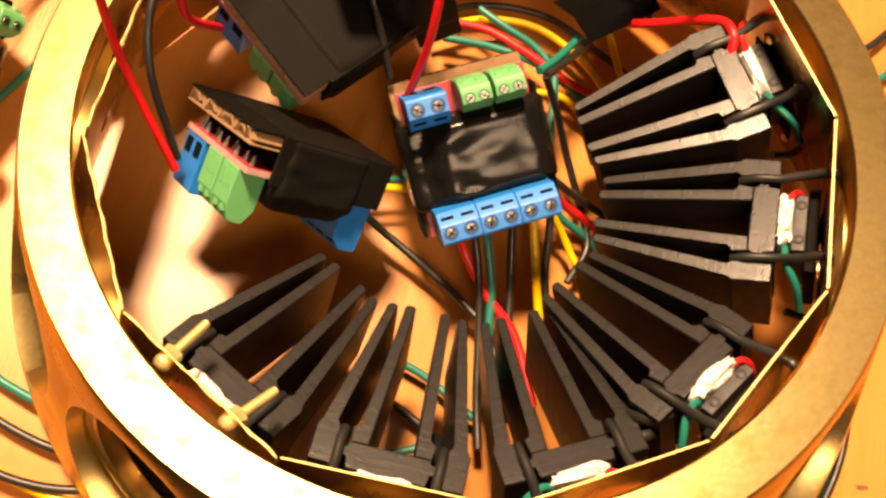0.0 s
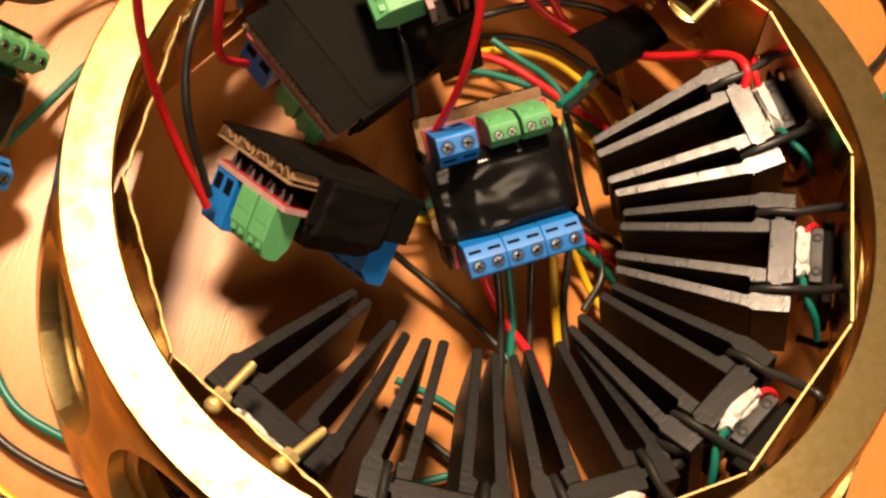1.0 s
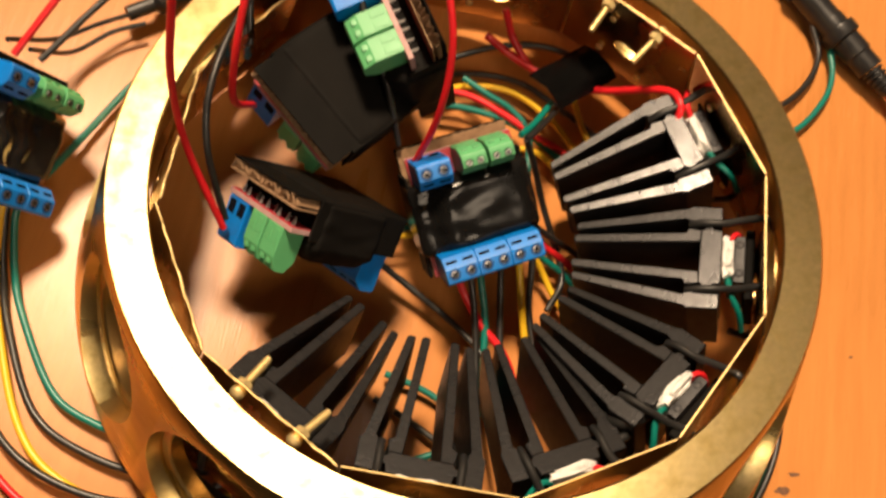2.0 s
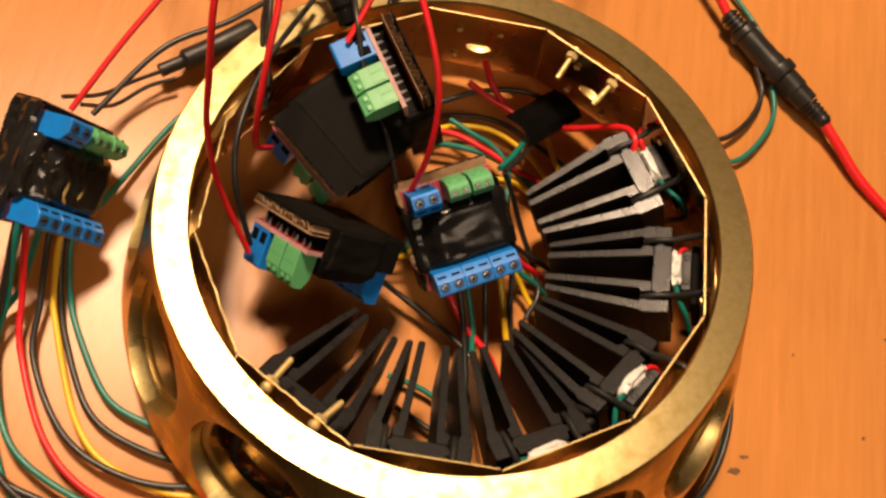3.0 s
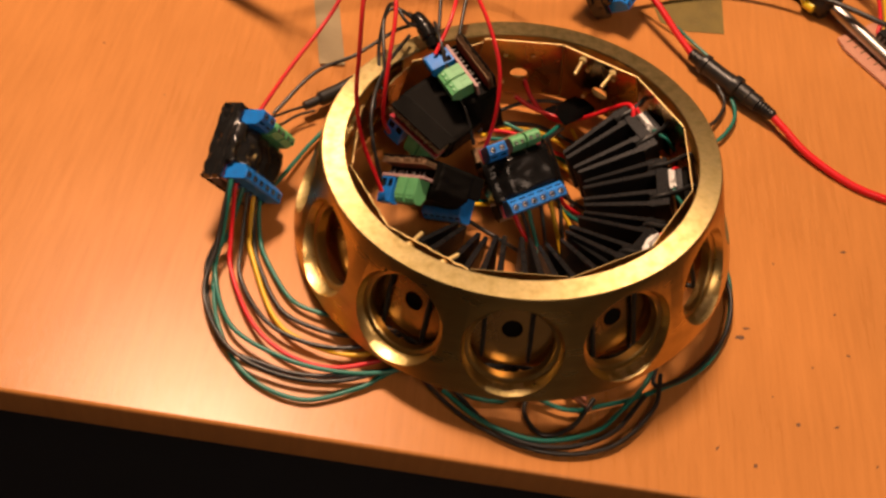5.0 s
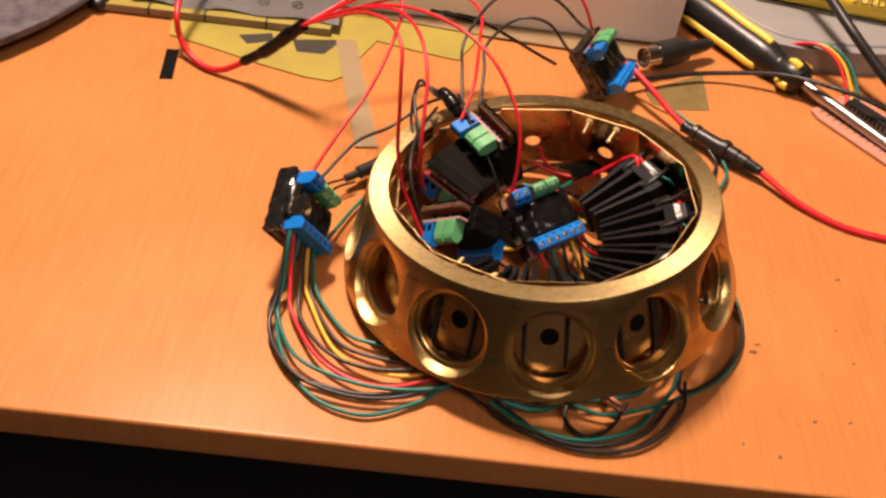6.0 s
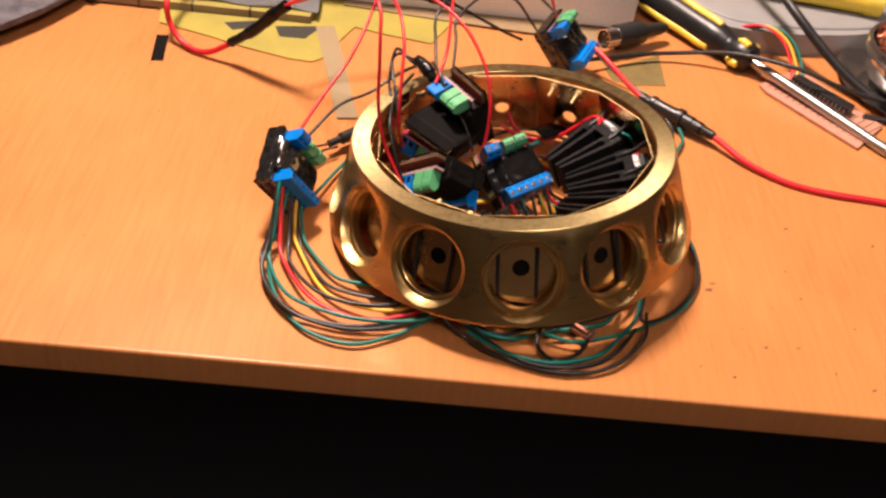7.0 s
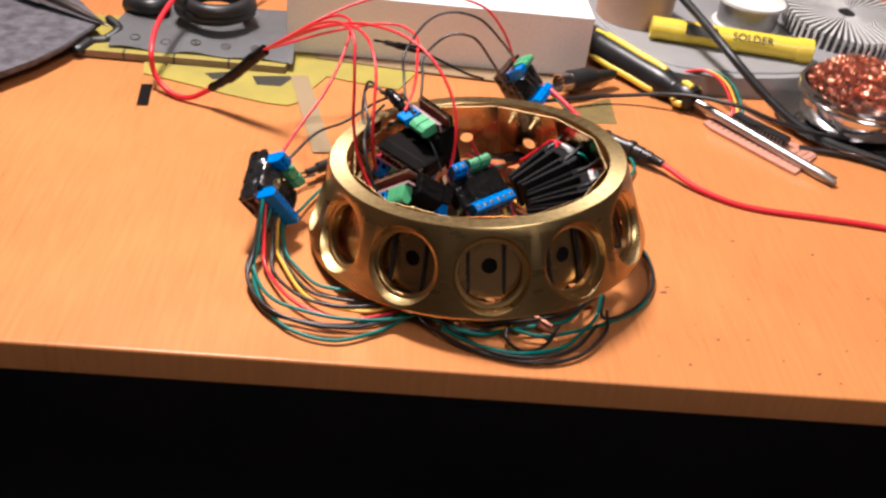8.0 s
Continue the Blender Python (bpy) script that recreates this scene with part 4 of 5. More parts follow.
# torn curl at the end of the sheet liner
bm = bmesh.new()
curl = [(-80.5, 16, -4), (-78, 26, -3), (-75, 33, -2), (-70, 35, -1), (-68, 38, 0), (-70, 42, 1), (-74, 42, 0), (-75, 46, 0), (-68, 52, 0), (-62, 58, 0)]
line = smooth_line(curl, 6)
lo = [bm.verts.new(p * MM + Vector((0, 0, -0.012))) for p in line]
hi = [bm.verts.new(p * MM) for p in line]
for i in range(len(line) - 1):
    bm.faces.new((lo[i], lo[i + 1], hi[i + 1], hi[i]))
bmesh.ops.solidify(bm, geom=bm.faces[:], thickness=0.0008)
part("curled_end", bm, BRASS_SHEET, liner, "curled torn end of the sheet")


# ---- loose things round the ring ----
PAPER_Y = surface("yellow_paper", (0.34, 0.28, 0.025), 0.7, 0.0, (0.22, 0.19, 0.03), 25, 700, 0.1, 0.6)
RULER = surface("greyed_wood_strip", (0.30, 0.23, 0.13), 0.7, 0.0, (0.22, 0.17, 0.09), 60, 900, 0.2, 0.6, (1, 6, 1))
POUCH = surface("grey_plastic_pouch", (0.24, 0.24, 0.24), 0.36, 0.0, (0.22, 0.22, 0.22), 40, 500, 0.25, 0.6, (1, 1, 1), 0, 0.5, 0.001)
RUBBER = surface("black_rubber", (0.012, 0.012, 0.012), 0.42, 0.0, (0.022, 0.022, 0.022), 60, 900, 0.1, 0.5)
BOXCARD = surface("white_carton", (0.84, 0.83, 0.81), 0.38, 0.0, (0.72, 0.71, 0.70), 14, 400, 0.06, 0.6)
KRAFT = surface("kraft_card", (0.27, 0.19, 0.09), 0.8, 0.0, (0.19, 0.13, 0.06), 40, 700, 0.2, 0.6)
MASKING = surface("tan_adhesive_tape", (0.27, 0.20, 0.10), 0.5, 0.0, (0.28, 0.21, 0.11), 50, 600, 0.1, 0.6)
SMOKED = surface("olive_packing_tape", (0.20, 0.15, 0.05), 0.25, 0.0, (0.13, 0.10, 0.04), 70, 600, 0.1, 0.6)
GREYPLASTIC = surface("grey_moulded_plastic", (0.30, 0.30, 0.30), 0.42, 0.0, (0.25, 0.25, 0.25), 30, 900, 0.1, 0.5)
YELLOW = surface("yellow_plastic", (0.78, 0.60, 0.02), 0.33, 0.0, (0.68, 0.50, 0.02), 60, 900, 0.05, 0.5)
FELT = surface("grey_felt", (0.15, 0.143, 0.155), 0.95, 0.0, (0.075, 0.07, 0.078), 90, 900, 0.9, 0.9, (1, 1, 1), 0, 0.1, 0.001)
PINK = surface("pale_copper_board", (0.55, 0.27, 0.18), 0.5, 0.0, (0.45, 0.20, 0.13), 120, 1500, 0.2, 0.6)
COPPER = surface("copper_shavings", (0.80, 0.36, 0.22), 0.30, 1.0, (0.50, 0.18, 0.09), 120, 1500, 0.1, 0.7)
TAN = surface("tan_roll", (0.48, 0.32, 0.22), 0.45, 0.0, (0.40, 0.26, 0.18), 60, 900, 0.1, 0.5)
WHITEP = surface("white_plastic", (0.72, 0.71, 0.68), 0.4, 0.0, (0.62, 0.61, 0.58), 60, 900, 0.05, 0.5)
INK = surface("dark_ink", (0.03, 0.028, 0.02), 0.5, 0.0, None, 100, 900, 0.0, 0.2)
ORANGE = surface("orange_plastic", (0.75, 0.30, 0.02), 0.4, 0.0, None, 60, 900, 0.05, 0.4)


def flat(name, outline, z, thick, mat, label, category, wavy=0.0):
    bm = bmesh.new()
    prism(bm, outline, z, z + thick)
    ob = part(name, bm, mat, smooth=False)
    return tagged(ob, label, category)


flat("black_tape_strip", [(-252.5, 199), (-243.5, 199.5), (-241, 162), (-250, 161)], 0.02, 0.3, TAPE, "short strip of black tape stuck on the desk", "tape")
flat("yellow_sheet", [(-320, 262), (-257, 240), (-254, 217), (-215, 203), (-184, 190), (-150, 179), (-132, 177), (-124, 184), (-112, 214), (-102, 236), (-75, 228), (-40, 220), (-20, 262), (-20, 330), (-320, 330)], 0.02, 1.2, PAPER_Y, "crumpled yellow paper sheet with a cut outline", "paper sheet")
flat("tan_tape_strip", [(-133, 231), (-118, 234), (-94, 105), (-109, 103)], 1.25, 0.3, MASKING, "tan adhesive tape strip across the yellow sheet", "tape")
flat("olive_tape_piece", [(100, 205), (150, 234), (147, 186), (122, 183), (104, 188)], 0.02, 0.3, SMOKED, "olive translucent tape stuck behind the ring", "tape")
flat("kraft_strip", [(-112, 270), (-30, 258), (60, 248), (122, 240), (128, 262), (-108, 300)], 1.25, 1.15, KRAFT, "strip of kraft card under the white carton", "card")
for outline in ([(-205, 225), (-181, 232), (-178, 222), (-197, 214)], [(-165, 226), (-128, 232), (-140, 210), (-160, 210)]):
    flat("ink_patch", outline, 1.24, 0.1, INK, "dark patch printed on the yellow sheet", "print")

strip = thing("wooden_strip", "flat wooden strip, yellow on top, dark marks on its edge", "wood strip")
bm = bmesh.new()
prism(bm, [(-322, 268), (-317, 241), (-138, 235), (-134, 262)], 1.24, 7.6, 0, 1)
bmesh.ops.bevel(bm, geom=bm.edges[:], offset=0.0003, segments=1, affect="EDGES")
part("slat", bm, [RULER, PAPER_Y], strip)
for x in (-274, -232, -186):
    bm = bmesh.new()
    y = 241 - 6 * (x + 317) / 179
    box(bm, (x - 0.8, y - 0.25, 1.0), (x + 0.8, y + 9, 7.85))
    part("mark", bm, INK, strip)

pouch = thing("plastic_pouch", "grey plastic pouch printed with a row of circles", "pouch")
bm = bmesh.new()
nx, ny = 40, 14


def pouch_height(u, v):
    return 9 + 5 * math.sin(math.pi * min(1, v * 1.6 + 0.02)) + 0.7 * math.sin(u * 17) * (1 - v) ** 2 + 1.3 * noise.noise(Vector((u * 5, v * 3, 0)))


for i in range(nx + 1):
    for j in range(ny + 1):
        u, v = i / nx, j / ny
        bm.verts.new(((-288 + 156 * u) * MM, (247 - 6 * u + 112 * v + 1.2 * math.sin(u * 17) * (1 - v)) * MM, pouch_height(u, v) * MM))
bm.verts.ensure_lookup_table()
for i in range(nx):
    for j in range(ny):
        a = i * (ny + 1) + j
        bm.faces.new([bm.verts[a], bm.verts[a + ny + 1], bm.verts[a + ny + 2], bm.verts[a + 1]])
bmesh.ops.solidify(bm, geom=bm.faces[:], thickness=0.003)
part("sleeve", bm, POUCH, pouch)
for i in range(5):
    bm = bmesh.new()
    u, v = 0.13 + 0.165 * i, 0.13
    lathe(bm, [(4.4, -0.6), (4.4, 0.5), (3.5, 0.5), (3.5, -0.6)], 24, True, mm(-288 + 156 * u, 247 - 6 * u + 112 * v, pouch_height(u, v), 9, 0, 0))
    if i in (2, 3, 4):
        box(bm, (-3.6, -0.7, -0.4), (3.6, 0.7, 0.4), 0, mm(-288 + 156 * u, 247 - 6 * u + 112 * v, pouch_height(u, v), 9, 0, 55 * i))
    part("printed_circle", bm, INK, pouch)

coil = thing("cable_coil", "coil of thick black cable lying on the pouch", "cable coil")
bm = bmesh.new()
pts = []
for i in range(30):
    a = i / 12 * 2 * math.pi
    pts.append((-205 + 29 * math.cos(a) + 1.5 * math.sin(i * 1.7), 312 + 34 * math.sin(a) + 1.5 * math.cos(i * 1.3), 22 + 0.55 * i + math.sin(i)))
tube(bm, pts, 6.6, 12, 0, 4)
part("coil_cable", bm, RUBBER, coil)
bm = bmesh.new()
tube(bm, [(-285, 330, 14), (-268, 316, 18), (-255, 322, 18), (-262, 344, 16), (-280, 350, 14)], 8, 10)
tagged(part("black_cable", bm, RUBBER), "bunched black cable behind the pouch", "cable")

case = thing("felt_case", "grey felt-covered case with a dark edge, lying on the desk", "case")
bm = bmesh.new()
prism(bm, [(-420, 100), (-354, 171), (-335, 197), (-318, 228), (-300, 284), (-330, 330), (-470, 330)], 11, 16)
bmesh.ops.bevel(bm, geom=[e for e in bm.edges], offset=0.001, segments=2, affect="EDGES")
part("cover", bm, FELT, case)
bm = bmesh.new()
prism(bm, [(-426, 122), (-363, 187), (-344, 212), (-328, 240), (-309, 288), (-334, 326), (-466, 326)], 0, 11)
part("edge", bm, surface("dark_stained_wood", (0.060, 0.026, 0.014), 0.6, 0.0, (0.03, 0.014, 0.008), 40, 700, 0.2, 0.6, (1, 5, 1)), case)
bm = bmesh.new()
rod(bm, (-400, 335, 25.5), (-352, 306, 24), 9.0, 20)
rod(bm, (-352, 306, 24), (-297, 273, 18.5), 8.0, 20, 1.8)
rod(bm, (-297, 273, 18.5), (-291, 269, 17.8), 1.8, 20, 0.5)
tagged(part("steel_spike", bm, CHROME), "thick pointed steel spike lying on the felt case", "spike")
bm = bmesh.new()
tube(bm, [(-322, 250, 4), (-312, 240, 6), (-304, 256, 8), (-292, 262, 8), (-284, 276, 12), (-296, 290, 16)], [3, 5, 4, 5, 4, 3], 10)
tagged(part("black_strap", bm, RUBBER), "crumpled black strap beside the felt case", "strap")

carton = thing("white_carton", "white cardboard carton standing at the back of the desk", "carton", mm(-4, 274, 2.4, 0, 0, -1.9))
bm = bmesh.new()
box(bm, (-136, 0, 0), (136, 130, 57), 1.0)
part("body", bm, BOXCARD, carton)
bm = bmesh.new()
prism(bm, [(134, 55), (150, 60), (152, 75), (138, 100), (134, 100)], 54, 55.2)
part("flap", bm, BOXCARD, carton)

station = thing("grey_stand", "grey moulded plastic stand with a curved front", "stand")
front = smooth_line([(150, 420, 0), (152, 370, 0), (168, 308, 0), (196, 266, 0), (232, 254, 0), (290, 257, 0), (345, 270, 0), (420, 300, 0), (500, 340, 0)], 6)
outline = [(p.x, p.y) for p in front] + [(500, 520), (150, 520)]
bm = bmesh.new()
prism(bm, outline, 0, 20)
bmesh.ops.bevel(bm, geom=[e for e in bm.edges if e.verts[0].co.z > 0.019 and e.verts[1].co.z > 0.019], offset=0.004, segments=3, affect="EDGES")
part("body", bm, GREYPLASTIC, station)
bm = bmesh.new()
tube(bm, [(p.x + 9, p.y + 12, 19.8) for p in front], 2.2, 8, 0, 2)
part("moulded_ridge", bm, GREYPLASTIC, station)

roll = thing("tape_roll", "tan translucent tape roll standing on the grey stand", "tape roll", mm(201, 386, 20))
bm = bmesh.new()
lathe(bm, [(38, 0.5), (38, 38), (37, 39), (27, 39), (26, 38), (26, 0.5), (27, 0), (37, 0)], 48, True)
part("wound_tape", bm, TAN, roll)

# screwdriver
driver = thing("screwdriver", "screwdriver with a black and yellow handle and steel shaft", "screwdriver", look((0.153, 0.313, 0.016), (0.307, 0.105, 0.004)))
bm = bmesh.new()
lathe(bm, [(0.01, 12), (9, 12), (13, 7), (14.2, -4), (14.0, -30), (13.4, -52), (13.8, -74), (13.0, -84), (10.4, -92), (10.2, -96), (13.2, -102), (13.6, -110), (11.5, -116), (6.4, -119), (0.01, -119)], 24)
part("handle", bm, GLOSS, driver, "glossy black grip")
for a, w in ((92, 3.6), (-26, 3.6), (160, 3.6), (220, 3.6)):
    bm = bmesh.new()
    tube(bm, [(12.6, 0, 8), (13.4, 0, -6), (13.2, 0, -30), (12.6, 0, -52), (12.8, 0, -70), (11.6, 0, -80)], [2, w, w, w, w, 2], 12)
    bmesh.ops.transform(bm, matrix=Matrix.Rotation(radians(a), 4, "Z"), verts=bm.verts)
    part("yellow_inlay", bm, YELLOW, driver, "yellow plastic inlay")
for a in (75, -12, 160, 250):
    bm = bmesh.new()
    tube(bm, [(12.6, 0, -101.5), (13.2, 0, -106), (12.2, 0, -112.5)], [2.2, 3.4, 3.4, 2.2], 12)
    bmesh.ops.transform(bm, matrix=Matrix.Rotation(radians(a), 4, "Z"), verts=bm.verts)
    part("yellow_window", bm, YELLOW, driver, "yellow plastic patch")
bm = bmesh.new()
lathe(bm, [(4.3, -118), (4.3, -210), (4.2, -240), (4.8, -247), (3.6, -255), (1.7, -263), (0.01, -264)], 24)
for a in (20, 110, 200, 290):
    box(bm, (2.6, -0.5, -262), (4.9, 0.5, -246), 0.2, Matrix.Rotation(radians(a), 4, "Z"))
part("shaft", bm, surface("brushed_steel_shaft", (0.46, 0.44, 0.42), 0.36, 1.0, (0.26, 0.25, 0.24), 140, 1500, 0.08, 0.7, (1, 1, 0.2)), driver, "brushed steel shaft")

# perforated board with a chip
proto = thing("prototype_board", "pinkish copper strip board carrying a long black chip", "circuit board")
bm = bmesh.new()
prism(bm, [(226, 197), (229, 187), (281, 116), (313, 150), (268, 228)], 1.0, 2.6)
part("strip_board", bm, PINK, proto)
along, across = Vector((0.61, -0.79, 0)), Vector((0.79, 0.61, 0))
for i in range(15):
    bm = bmesh.new()
    a = Vector((232, 194, 0)) + along * (6 * i)
    tube(bm, [tuple(a + Vector((0, 0, 2.7))), tuple(a + across * (14 + i * 1.6) + Vector((0, 0, 2.7)))], 0.5, 6, 0, 2)
    part("track", bm, CARD, proto)
chip = mm(272, 182, 2.6, 0, 0, -52)
bm = bmesh.new()
box(bm, (-27, -5, 2), (27, 5, 8), 0.6)
bmesh.ops.transform(bm, matrix=chip, verts=bm.verts)
part("chip", bm, RUBBER, proto)
for s in (-1, 1):
    for i in range(14):
        bm = bmesh.new()
        box(bm, (-0.6, s * 5.0 - 0.5, -1), (0.6, s * 5.0 + 0.5, 6.2), 0.1)
        bmesh.ops.transform(bm, matrix=chip @ mm(-24 + i * 3.7, 0, 0), verts=bm.verts)
        part("pin", bm, STEEL, proto)
for col, dx in (("red", 0), ("yellow", 4), ("green", 9)):
    wire(col, [(214 + dx, 270, 6), (218 + dx, 263, 16), (236 + dx, 252, 26), (250 + dx, 236, 22), (256 + dx, 216, 10), (255 + dx, 206, 4)], 1.3, col + " wire arching onto the strip board", "wires on the strip board")

# tin with copper wool
tin = thing("cleaner_tin", "shiny round steel tin filled with copper wool", "tin", mm(368, 212, 0))
bm = bmesh.new()
lathe(bm, [(0.01, 3), (36, 3), (44, 6), (49, 12), (51, 20), (51.2, 27), (53.5, 28.5), (54.5, 30), (53.5, 31.5), (51.6, 32.2), (54, 34), (55.4, 36), (54.2, 38), (51.5, 38.4), (49.5, 36), (49, 20), (43, 8), (36, 6), (0.01, 6)], 72)
part("bowl", bm, CHROME, tin)
bm = bmesh.new()
lathe(bm, [(0.01, 0), (58, 0), (64, 3), (70, 6), (71, 7), (69, 7.6), (62, 5), (52, 3), (0.01, 3)], 64)
part("saucer", bm, CHROME, tin)
random.seed(4)
bm = bmesh.new()
for i in range(1300):
    a, q = random.uniform(0, 2 * math.pi), math.sqrt(random.random()) * 47
    h = 26 + 34 * math.sqrt(max(0, 1 - (q / 50) ** 2)) + random.uniform(-4, 2)
    c = Vector((q * math.cos(a), q * math.sin(a), h))
    axis = Vector((random.gauss(0, 1), random.gauss(0, 1), random.gauss(0, 0.5))).normalized()
    e = axis.orthogonal().normalized()
    f = axis.cross(e)
    R, turns = random.uniform(1.2, 3.6), random.uniform(0.7, 2.0)
    n = 12
    pts = [c + axis * (k / n - 0.5) * 6 + (e * math.cos(k / n * turns * 6.28) + f * math.sin(k / n * turns * 6.28)) * R for k in range(n + 1)]
    w = random.uniform(0.22, 0.55)
    prev = None
    for k, p in enumerate(pts):
        pair = (bm.verts.new((p - axis * w) * MM), bm.verts.new((p + axis * w) * MM))
        if prev:
            bm.faces.new((prev[0], prev[1], pair[1], pair[0]))
        prev = pair
wool = part("copper_wool", bm, COPPER, tin, "tangled copper shavings")
wool["kind"] = "stuff"

# tube of solder
a, b = Vector((205, 334, 31)), Vector((356, 303, 31))
solder = thing("solder_tube", "yellow plastic tube of solder lying on the grey stand", "solder tube")
bm = bmesh.new()
rod(bm, a, a + (b - a) * 0.9, 10.5, 32)
part("tube", bm, YELLOW, solder)
bm = bmesh.new()
rod(bm, a + (b - a) * 0.9, b, 11.8, 32)
bmesh.ops.bevel(bm, geom=bm.edges[:], offset=0.0006, segments=2, affect="EDGES")
part("cap", bm, YELLOW, solder)
bm = bmesh.new()
box(bm, (-14, -5, -0.3), (16, 5, 0.5), 0.3)
d = (b - a).normalized()
tilt = Matrix((d, Vector((0, 0, 1)).cross(d).lerp(Vector((0, 0, 0.9)), 0.6).normalized(), d.cross(Vector((0, 0, 1)).cross(d).lerp(Vector((0, 0, 0.9)), 0.6).normalized()))).transposed().to_4x4()
m = tilt.copy()
m.translation = (a + d * 46 + tilt.col[2].to_3d() * 10.5) * MM
bmesh.ops.transform(bm, matrix=m, verts=bm.verts)
part("label_patch", bm, INK, solder, "dark printed patch")
text = bpy.data.curves.new("solder_word", "FONT")
text.body, text.size, text.align_x, text.align_y, text.extrude = "SOLDER", 0.0108, "CENTER", "CENTER", 0.0002
word = new("word", text)
m = tilt.copy()
m.translation = (a + d * 96 + tilt.col[2].to_3d() * 11.0) * MM
bpy.context.view_layer.update()
me = bpy.data.meshes.new_from_object(word.evaluated_get(bpy.context.evaluated_depsgraph_get()))
bpy.data.objects.remove(word)
me.materials.append(INK)
word = new("printed_word", me)
word.parent, word.matrix_basis = solder, m

# reels on the stand
reel = thing("wire_reel", "white plastic reel of wire on the grey stand", "reel", mm(318, 384, 20))
bm = bmesh.new()
lathe(bm, [(0.01, 0), (34, 0), (34, 3), (20, 3.2), (20, 26), (34, 26.2), (34, 29), (8, 29), (8, 27), (0.01, 27)], 48)
part("spool", bm, WHITEP, reel)
bm = bmesh.new()
lathe(bm, [(29, 3.5), (30, 6), (30, 23), (29, 25.5)], 48)
part("wound_wire", bm, STEEL, reel)
stripes = thing("striped_reel", "round black reel with white radial ribs", "reel", mm(420, 386, 20, 8, 0, 0))
bm = bmesh.new()
lathe(bm, [(0.01, 0), (56, 0), (60, 6), (60, 18), (56, 22), (0.01, 23)], 64)
part("hub", bm, RUBBER, stripes)
rib = bmesh.new()
prism(rib, [(9, -0.3), (58, -1.25), (60.6, -1.25), (60.6, 1.25), (58, 1.25), (9, 0.3)], 21.5, 24.2)
prism(rib, [(58, -1.25), (61, -1.25), (61, 1.25), (58, 1.25)], 4, 23)
rib_mesh = mesh_of(rib, "rib", WHITEP)
for k in range(52):
    ob = new("rib", rib_mesh)
    ob.parent, ob.matrix_basis = stripes, Matrix.Rotation(2 * math.pi * k / 52, 4, "Z")
flat("orange_strip", [(470, 400), (510, 370), (520, 380), (480, 412)], 44, 3, ORANGE, "orange plastic strip behind the striped reel", "plastic strip")

# cables across the back of the desk
bm = bmesh.new()
tube(bm, [(200, 420, 66), (222, 360, 64), (240, 300, 55), (257, 246, 43), (285, 210, 22), (312, 182, 9), (345, 156, 5), (400, 122, 5), (460, 90, 5)], 4.0, 12)
tagged(part("thick_black_cable", bm, RUBBER), "thick black cable leaning over the grey stand", "cable")
bm = bmesh.new()
tube(bm, [(70, 195, 12), (84, 200, 10), (120, 216, 8), (158, 226, 8), (207, 219, 16), (247, 190, 24), (280, 178, 18), (310, 172, 13), (350, 172, 9), (430, 182, 4)], 1.8, 10)
tagged(part("thin_black_cable", bm, RUBBER), "thin black cable crossing over the screwdriver", "cable")
bm = bmesh.new()
tube(bm, [(300, 160, 3), (340, 150, 4), (380, 130, 3), (430, 120, 3)], 2.4, 10)
tagged(part("loose_black_cable", bm, RUBBER), "loose black cable in front of the tin", "cable")

plug = thing("round_plug", "black round multi-pin plug with a steel collar", "plug", look((0.099, 0.226, 0.0150), (0.172, 0.268, 0.0125)))
bm = bmesh.new()
lathe(bm, [(7.4, 0), (8.2, 0.2), (8.2, -13), (7.4, -13), (7.4, 0)], 32)
part("collar", bm, CHROME, plug, "steel collar")
bm = bmesh.new()
lathe(bm, [(0.01, -2), (7.3, -2), (7.3, -12), (9.8, -13), (10.2, -30), (9.2, -40), (6, -44), (5, -62), (3, -68), (0.01, -68)], 32)
part("body", bm, RUBBER, plug)
for k in range(5):
    bm = bmesh.new()
    an = radians(-100 + 50 * k)
    rod(bm, (4.6 * math.cos(an), 4.6 * math.sin(an), -2), (4.6 * math.cos(an), 4.6 * math.sin(an), 0.4), 0.8, 8)
    part("pin", bm, STEEL, plug)

# inline fuse holder and its thick red lead
holder = thing("fuse_holder", "black inline fuse holder on a thick red wire", "fuse holder", look((0.118, 0.151, 0.0095), (0.167, 0.1055, 0.0085)))
relief = [(0.01, 0), (3.0, 0)] + [(r, -1 - 2.2 * i - d) for i in range(4) for r, d in ((3.4, 0), (4.3, 0.3), (4.3, 1.3), (3.4, 1.6))]
tail = [(r, -54 - 2.2 * i - d) for i in range(5) for r, d in ((3.5, 0), (4.4 - 0.2 * i, 0.3), (4.4 - 0.2 * i, 1.3), (3.3, 1.6))] + [(2.4, -66), (0.01, -66.2)]
for name, prof in (("strain_relief", relief + [(0.01, -9.8)]), ("body", [(0.01, -9.8), (6.0, -9.8), (6.5, -10.4), (6.5, -13), (5.6, -13.6), (5.6, -28), (5.9, -29), (5.9, -33), (0.01, -33)]), ("cap", [(0.01, -33), (7.2, -33), (7.4, -33.6), (7.4, -37.4), (7.0, -38), (5.8, -38.4), (5.8, -46), (5.2, -46.6), (5.2, -53.6), (0.01, -53.8)]), ("tail", [(0.01, -53.8)] + tail)):
    bm = bmesh.new()
    lathe(bm, prof, 28)
    part(name, bm, GLOSS, holder)
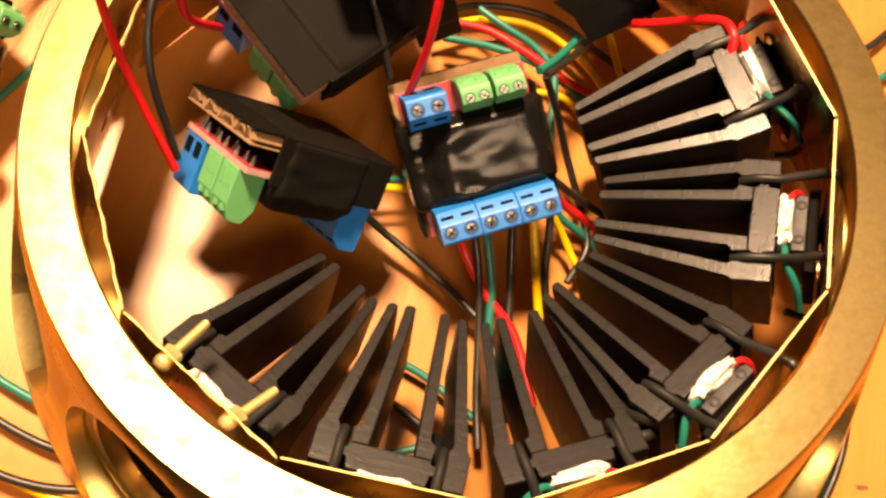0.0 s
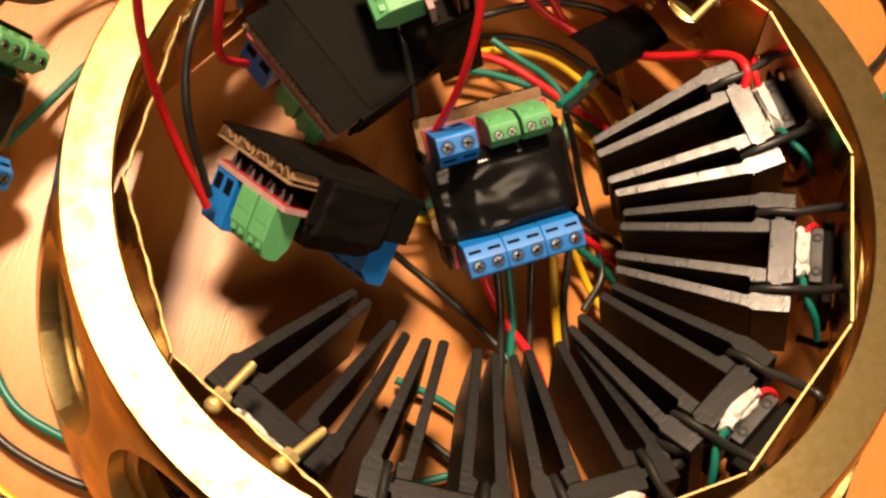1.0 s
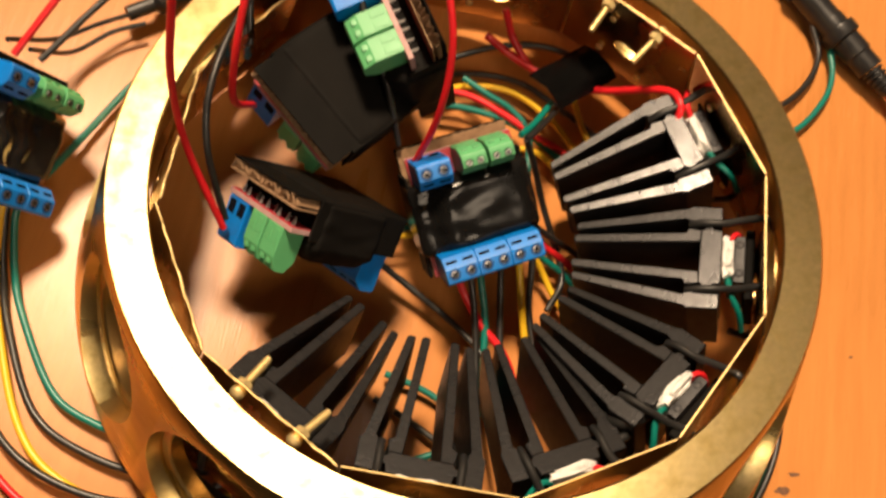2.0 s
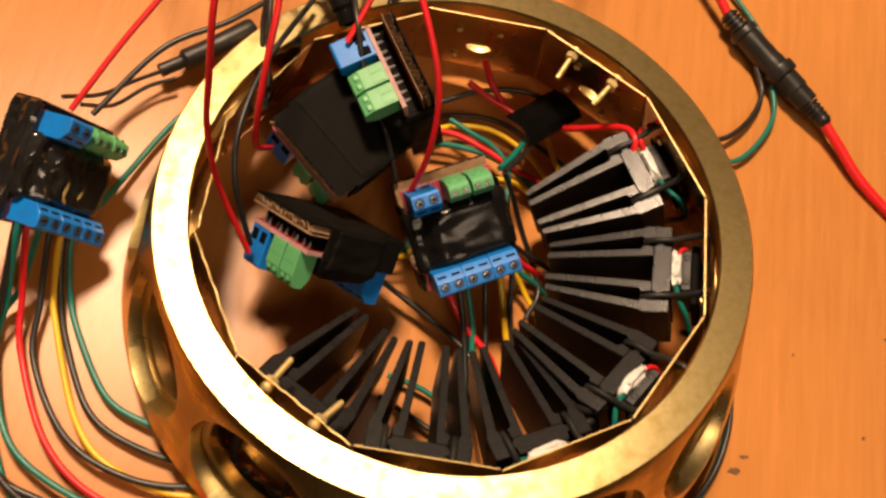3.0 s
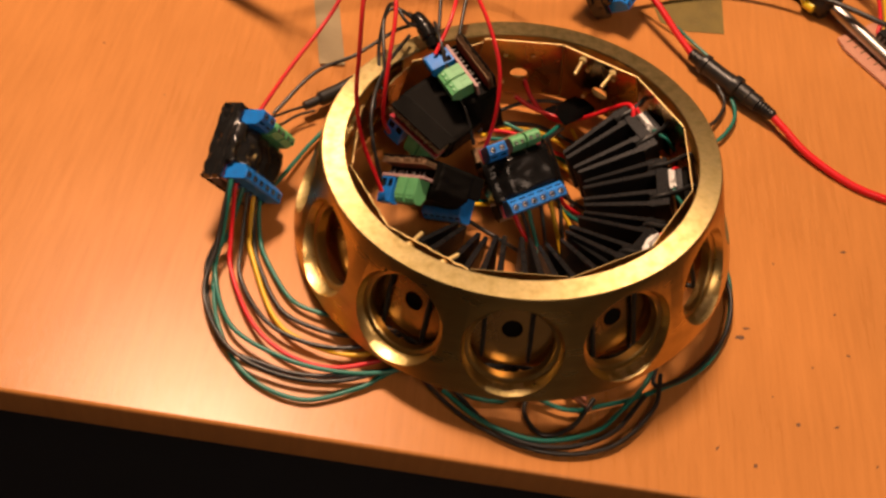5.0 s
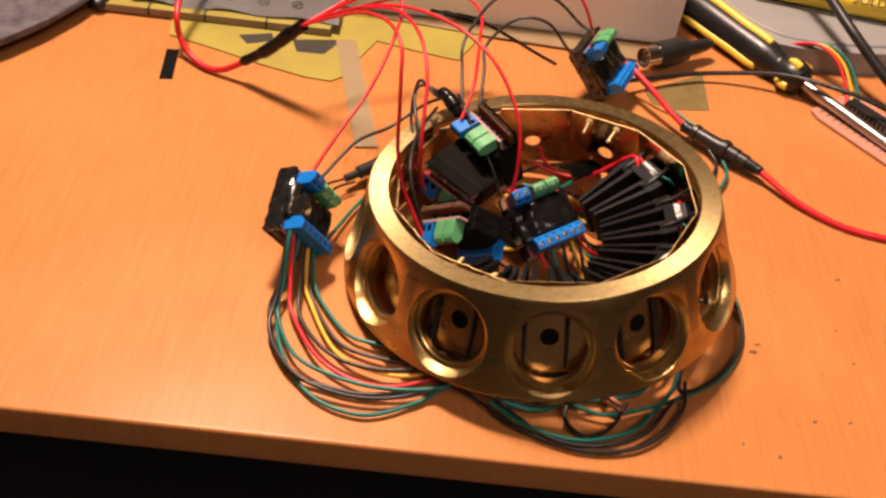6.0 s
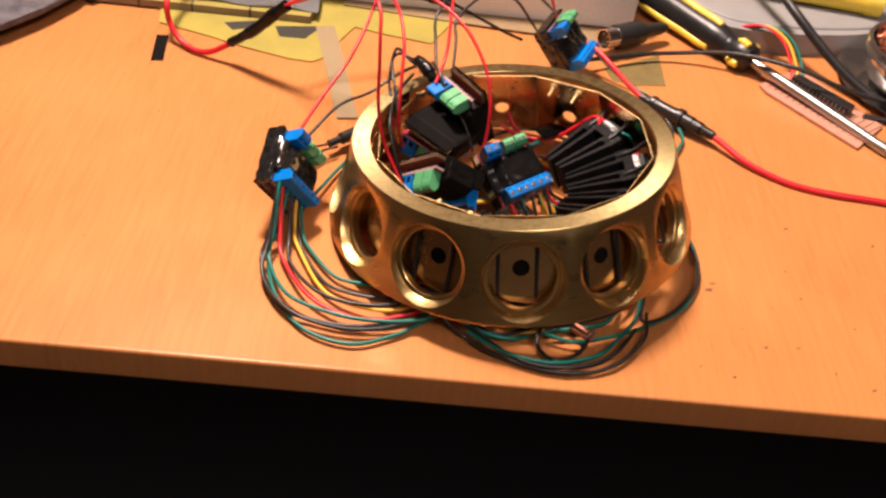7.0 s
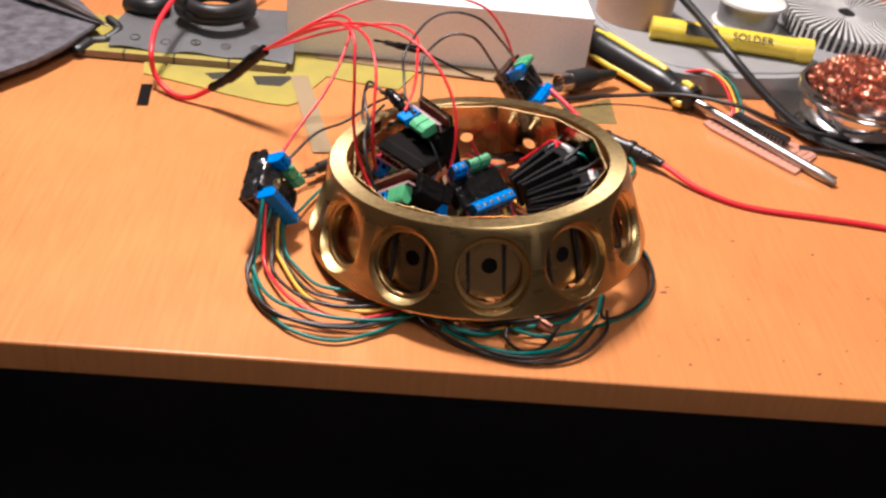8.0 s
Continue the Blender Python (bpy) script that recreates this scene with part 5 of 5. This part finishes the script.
wire("red", [(165, 107, 8.5), (172, 99, 7), (186, 83, 4), (210, 65, 2.5), (236, 56, 2.5), (276, 50, 2.5), (326, 41, 2.5), (400, 20, 2.5), (480, 0, 2.5)], 2.3, "thick red wire running from the fuse holder over the desk")
wire("red", [(119, 150, 9.5), (108, 164, 14), (96, 180, 20), (84, 196, 24), (74, 206, 22)], 2.1, "thick red wire from the fuse holder to the far board")
wire("green", [(84, 202, 20), (102, 186, 10), (120, 172, 4), (138, 150, 3), (144, 128, 3)], 1.1, "green wire under the fuse holder", RIGHT)

stub = thing("wire_end", "black sleeved wire end with two bare leads, beside the ring", "wire end")
bm = bmesh.new()
tube(bm, [(-112, 60, 9), (-104, 67, 9), (-92, 78, 9), (-82, 88, 9)], [2.6, 4.2, 4.4, 4.0], 14)
part("sleeve", bm, RUBBER, stub)
for dz, dx in ((0, 0), (-3, 4)):
    bm = bmesh.new()
    tube(bm, [(-110 + dx, 61 - dx * 0.6, 9 + dz * 0.3), (-119 + dx, 52, 12 + dz), (-128 + dx, 40, 18 + dz * 2), (-136 + dx * 1.5, 27, 35 + dz)], 0.8, 8)
    part("lead", bm, W_BLACK, stub)

# small dark marks and scratches in the desk top
SCAR = surface("dark_scar", (0.10, 0.045, 0.02), 0.7, 0.0, (0.2, 0.09, 0.04), 400, 2000, 0.2, 0.7)
random.seed(9)
for x, y, rx, ry in ((129, -51, 3.2, 1.6), (133, -45, 2.4, 0.9), (197, 15, 2.6, 0.9), (254, 3, 2.0, 1.0), (275, -47, 1.6, 0.8), (187, -54, 1.5, 0.7), (153, -98, 1.5, 1.2), (173, -97, 1.8, 0.6), (110, -116, 1.8, 0.6), (128, -123, 1.3, 1.3), (209, -127, 1.8, 1.0), (220, -135, 1.0, 0.8), (-264, 140, 1.0, 0.6), (154, 0, 0.9, 0.6), (184, -29, 1.2, 0.6), (214, -78, 1.4, 0.5), (236, -104, 1.1, 0.7), (142, -84, 0.8, 0.6), (262, -92, 1.6, 0.4), (240, 34, 0.8, 0.5), (300, -20, 1.2, 0.5), (-232, 96, 0.9, 0.5), (-190, 62, 0.6, 0.5), (-250, -40, 0.8, 0.4), (288, 24, 0.9, 0.4), (166, -64, 0.7, 0.7), (190, -116, 1.2, 0.5)):
    bm = bmesh.new()
    ring_pts = [(rx * math.cos(t) * random.uniform(0.6, 1.15), ry * math.sin(t) * random.uniform(0.6, 1.15)) for t in (2 * math.pi * k / 12 for k in range(12))]
    prism(bm, ring_pts, 0.004, 0.06, 0, 0, mm(x, y, 0, 0, 0, random.uniform(10, 50)))
    ob = part("scar", bm, SCAR, smooth=False)
    ob.parent = desk
    ob.matrix_parent_inverse = desk.matrix_basis.inverted()
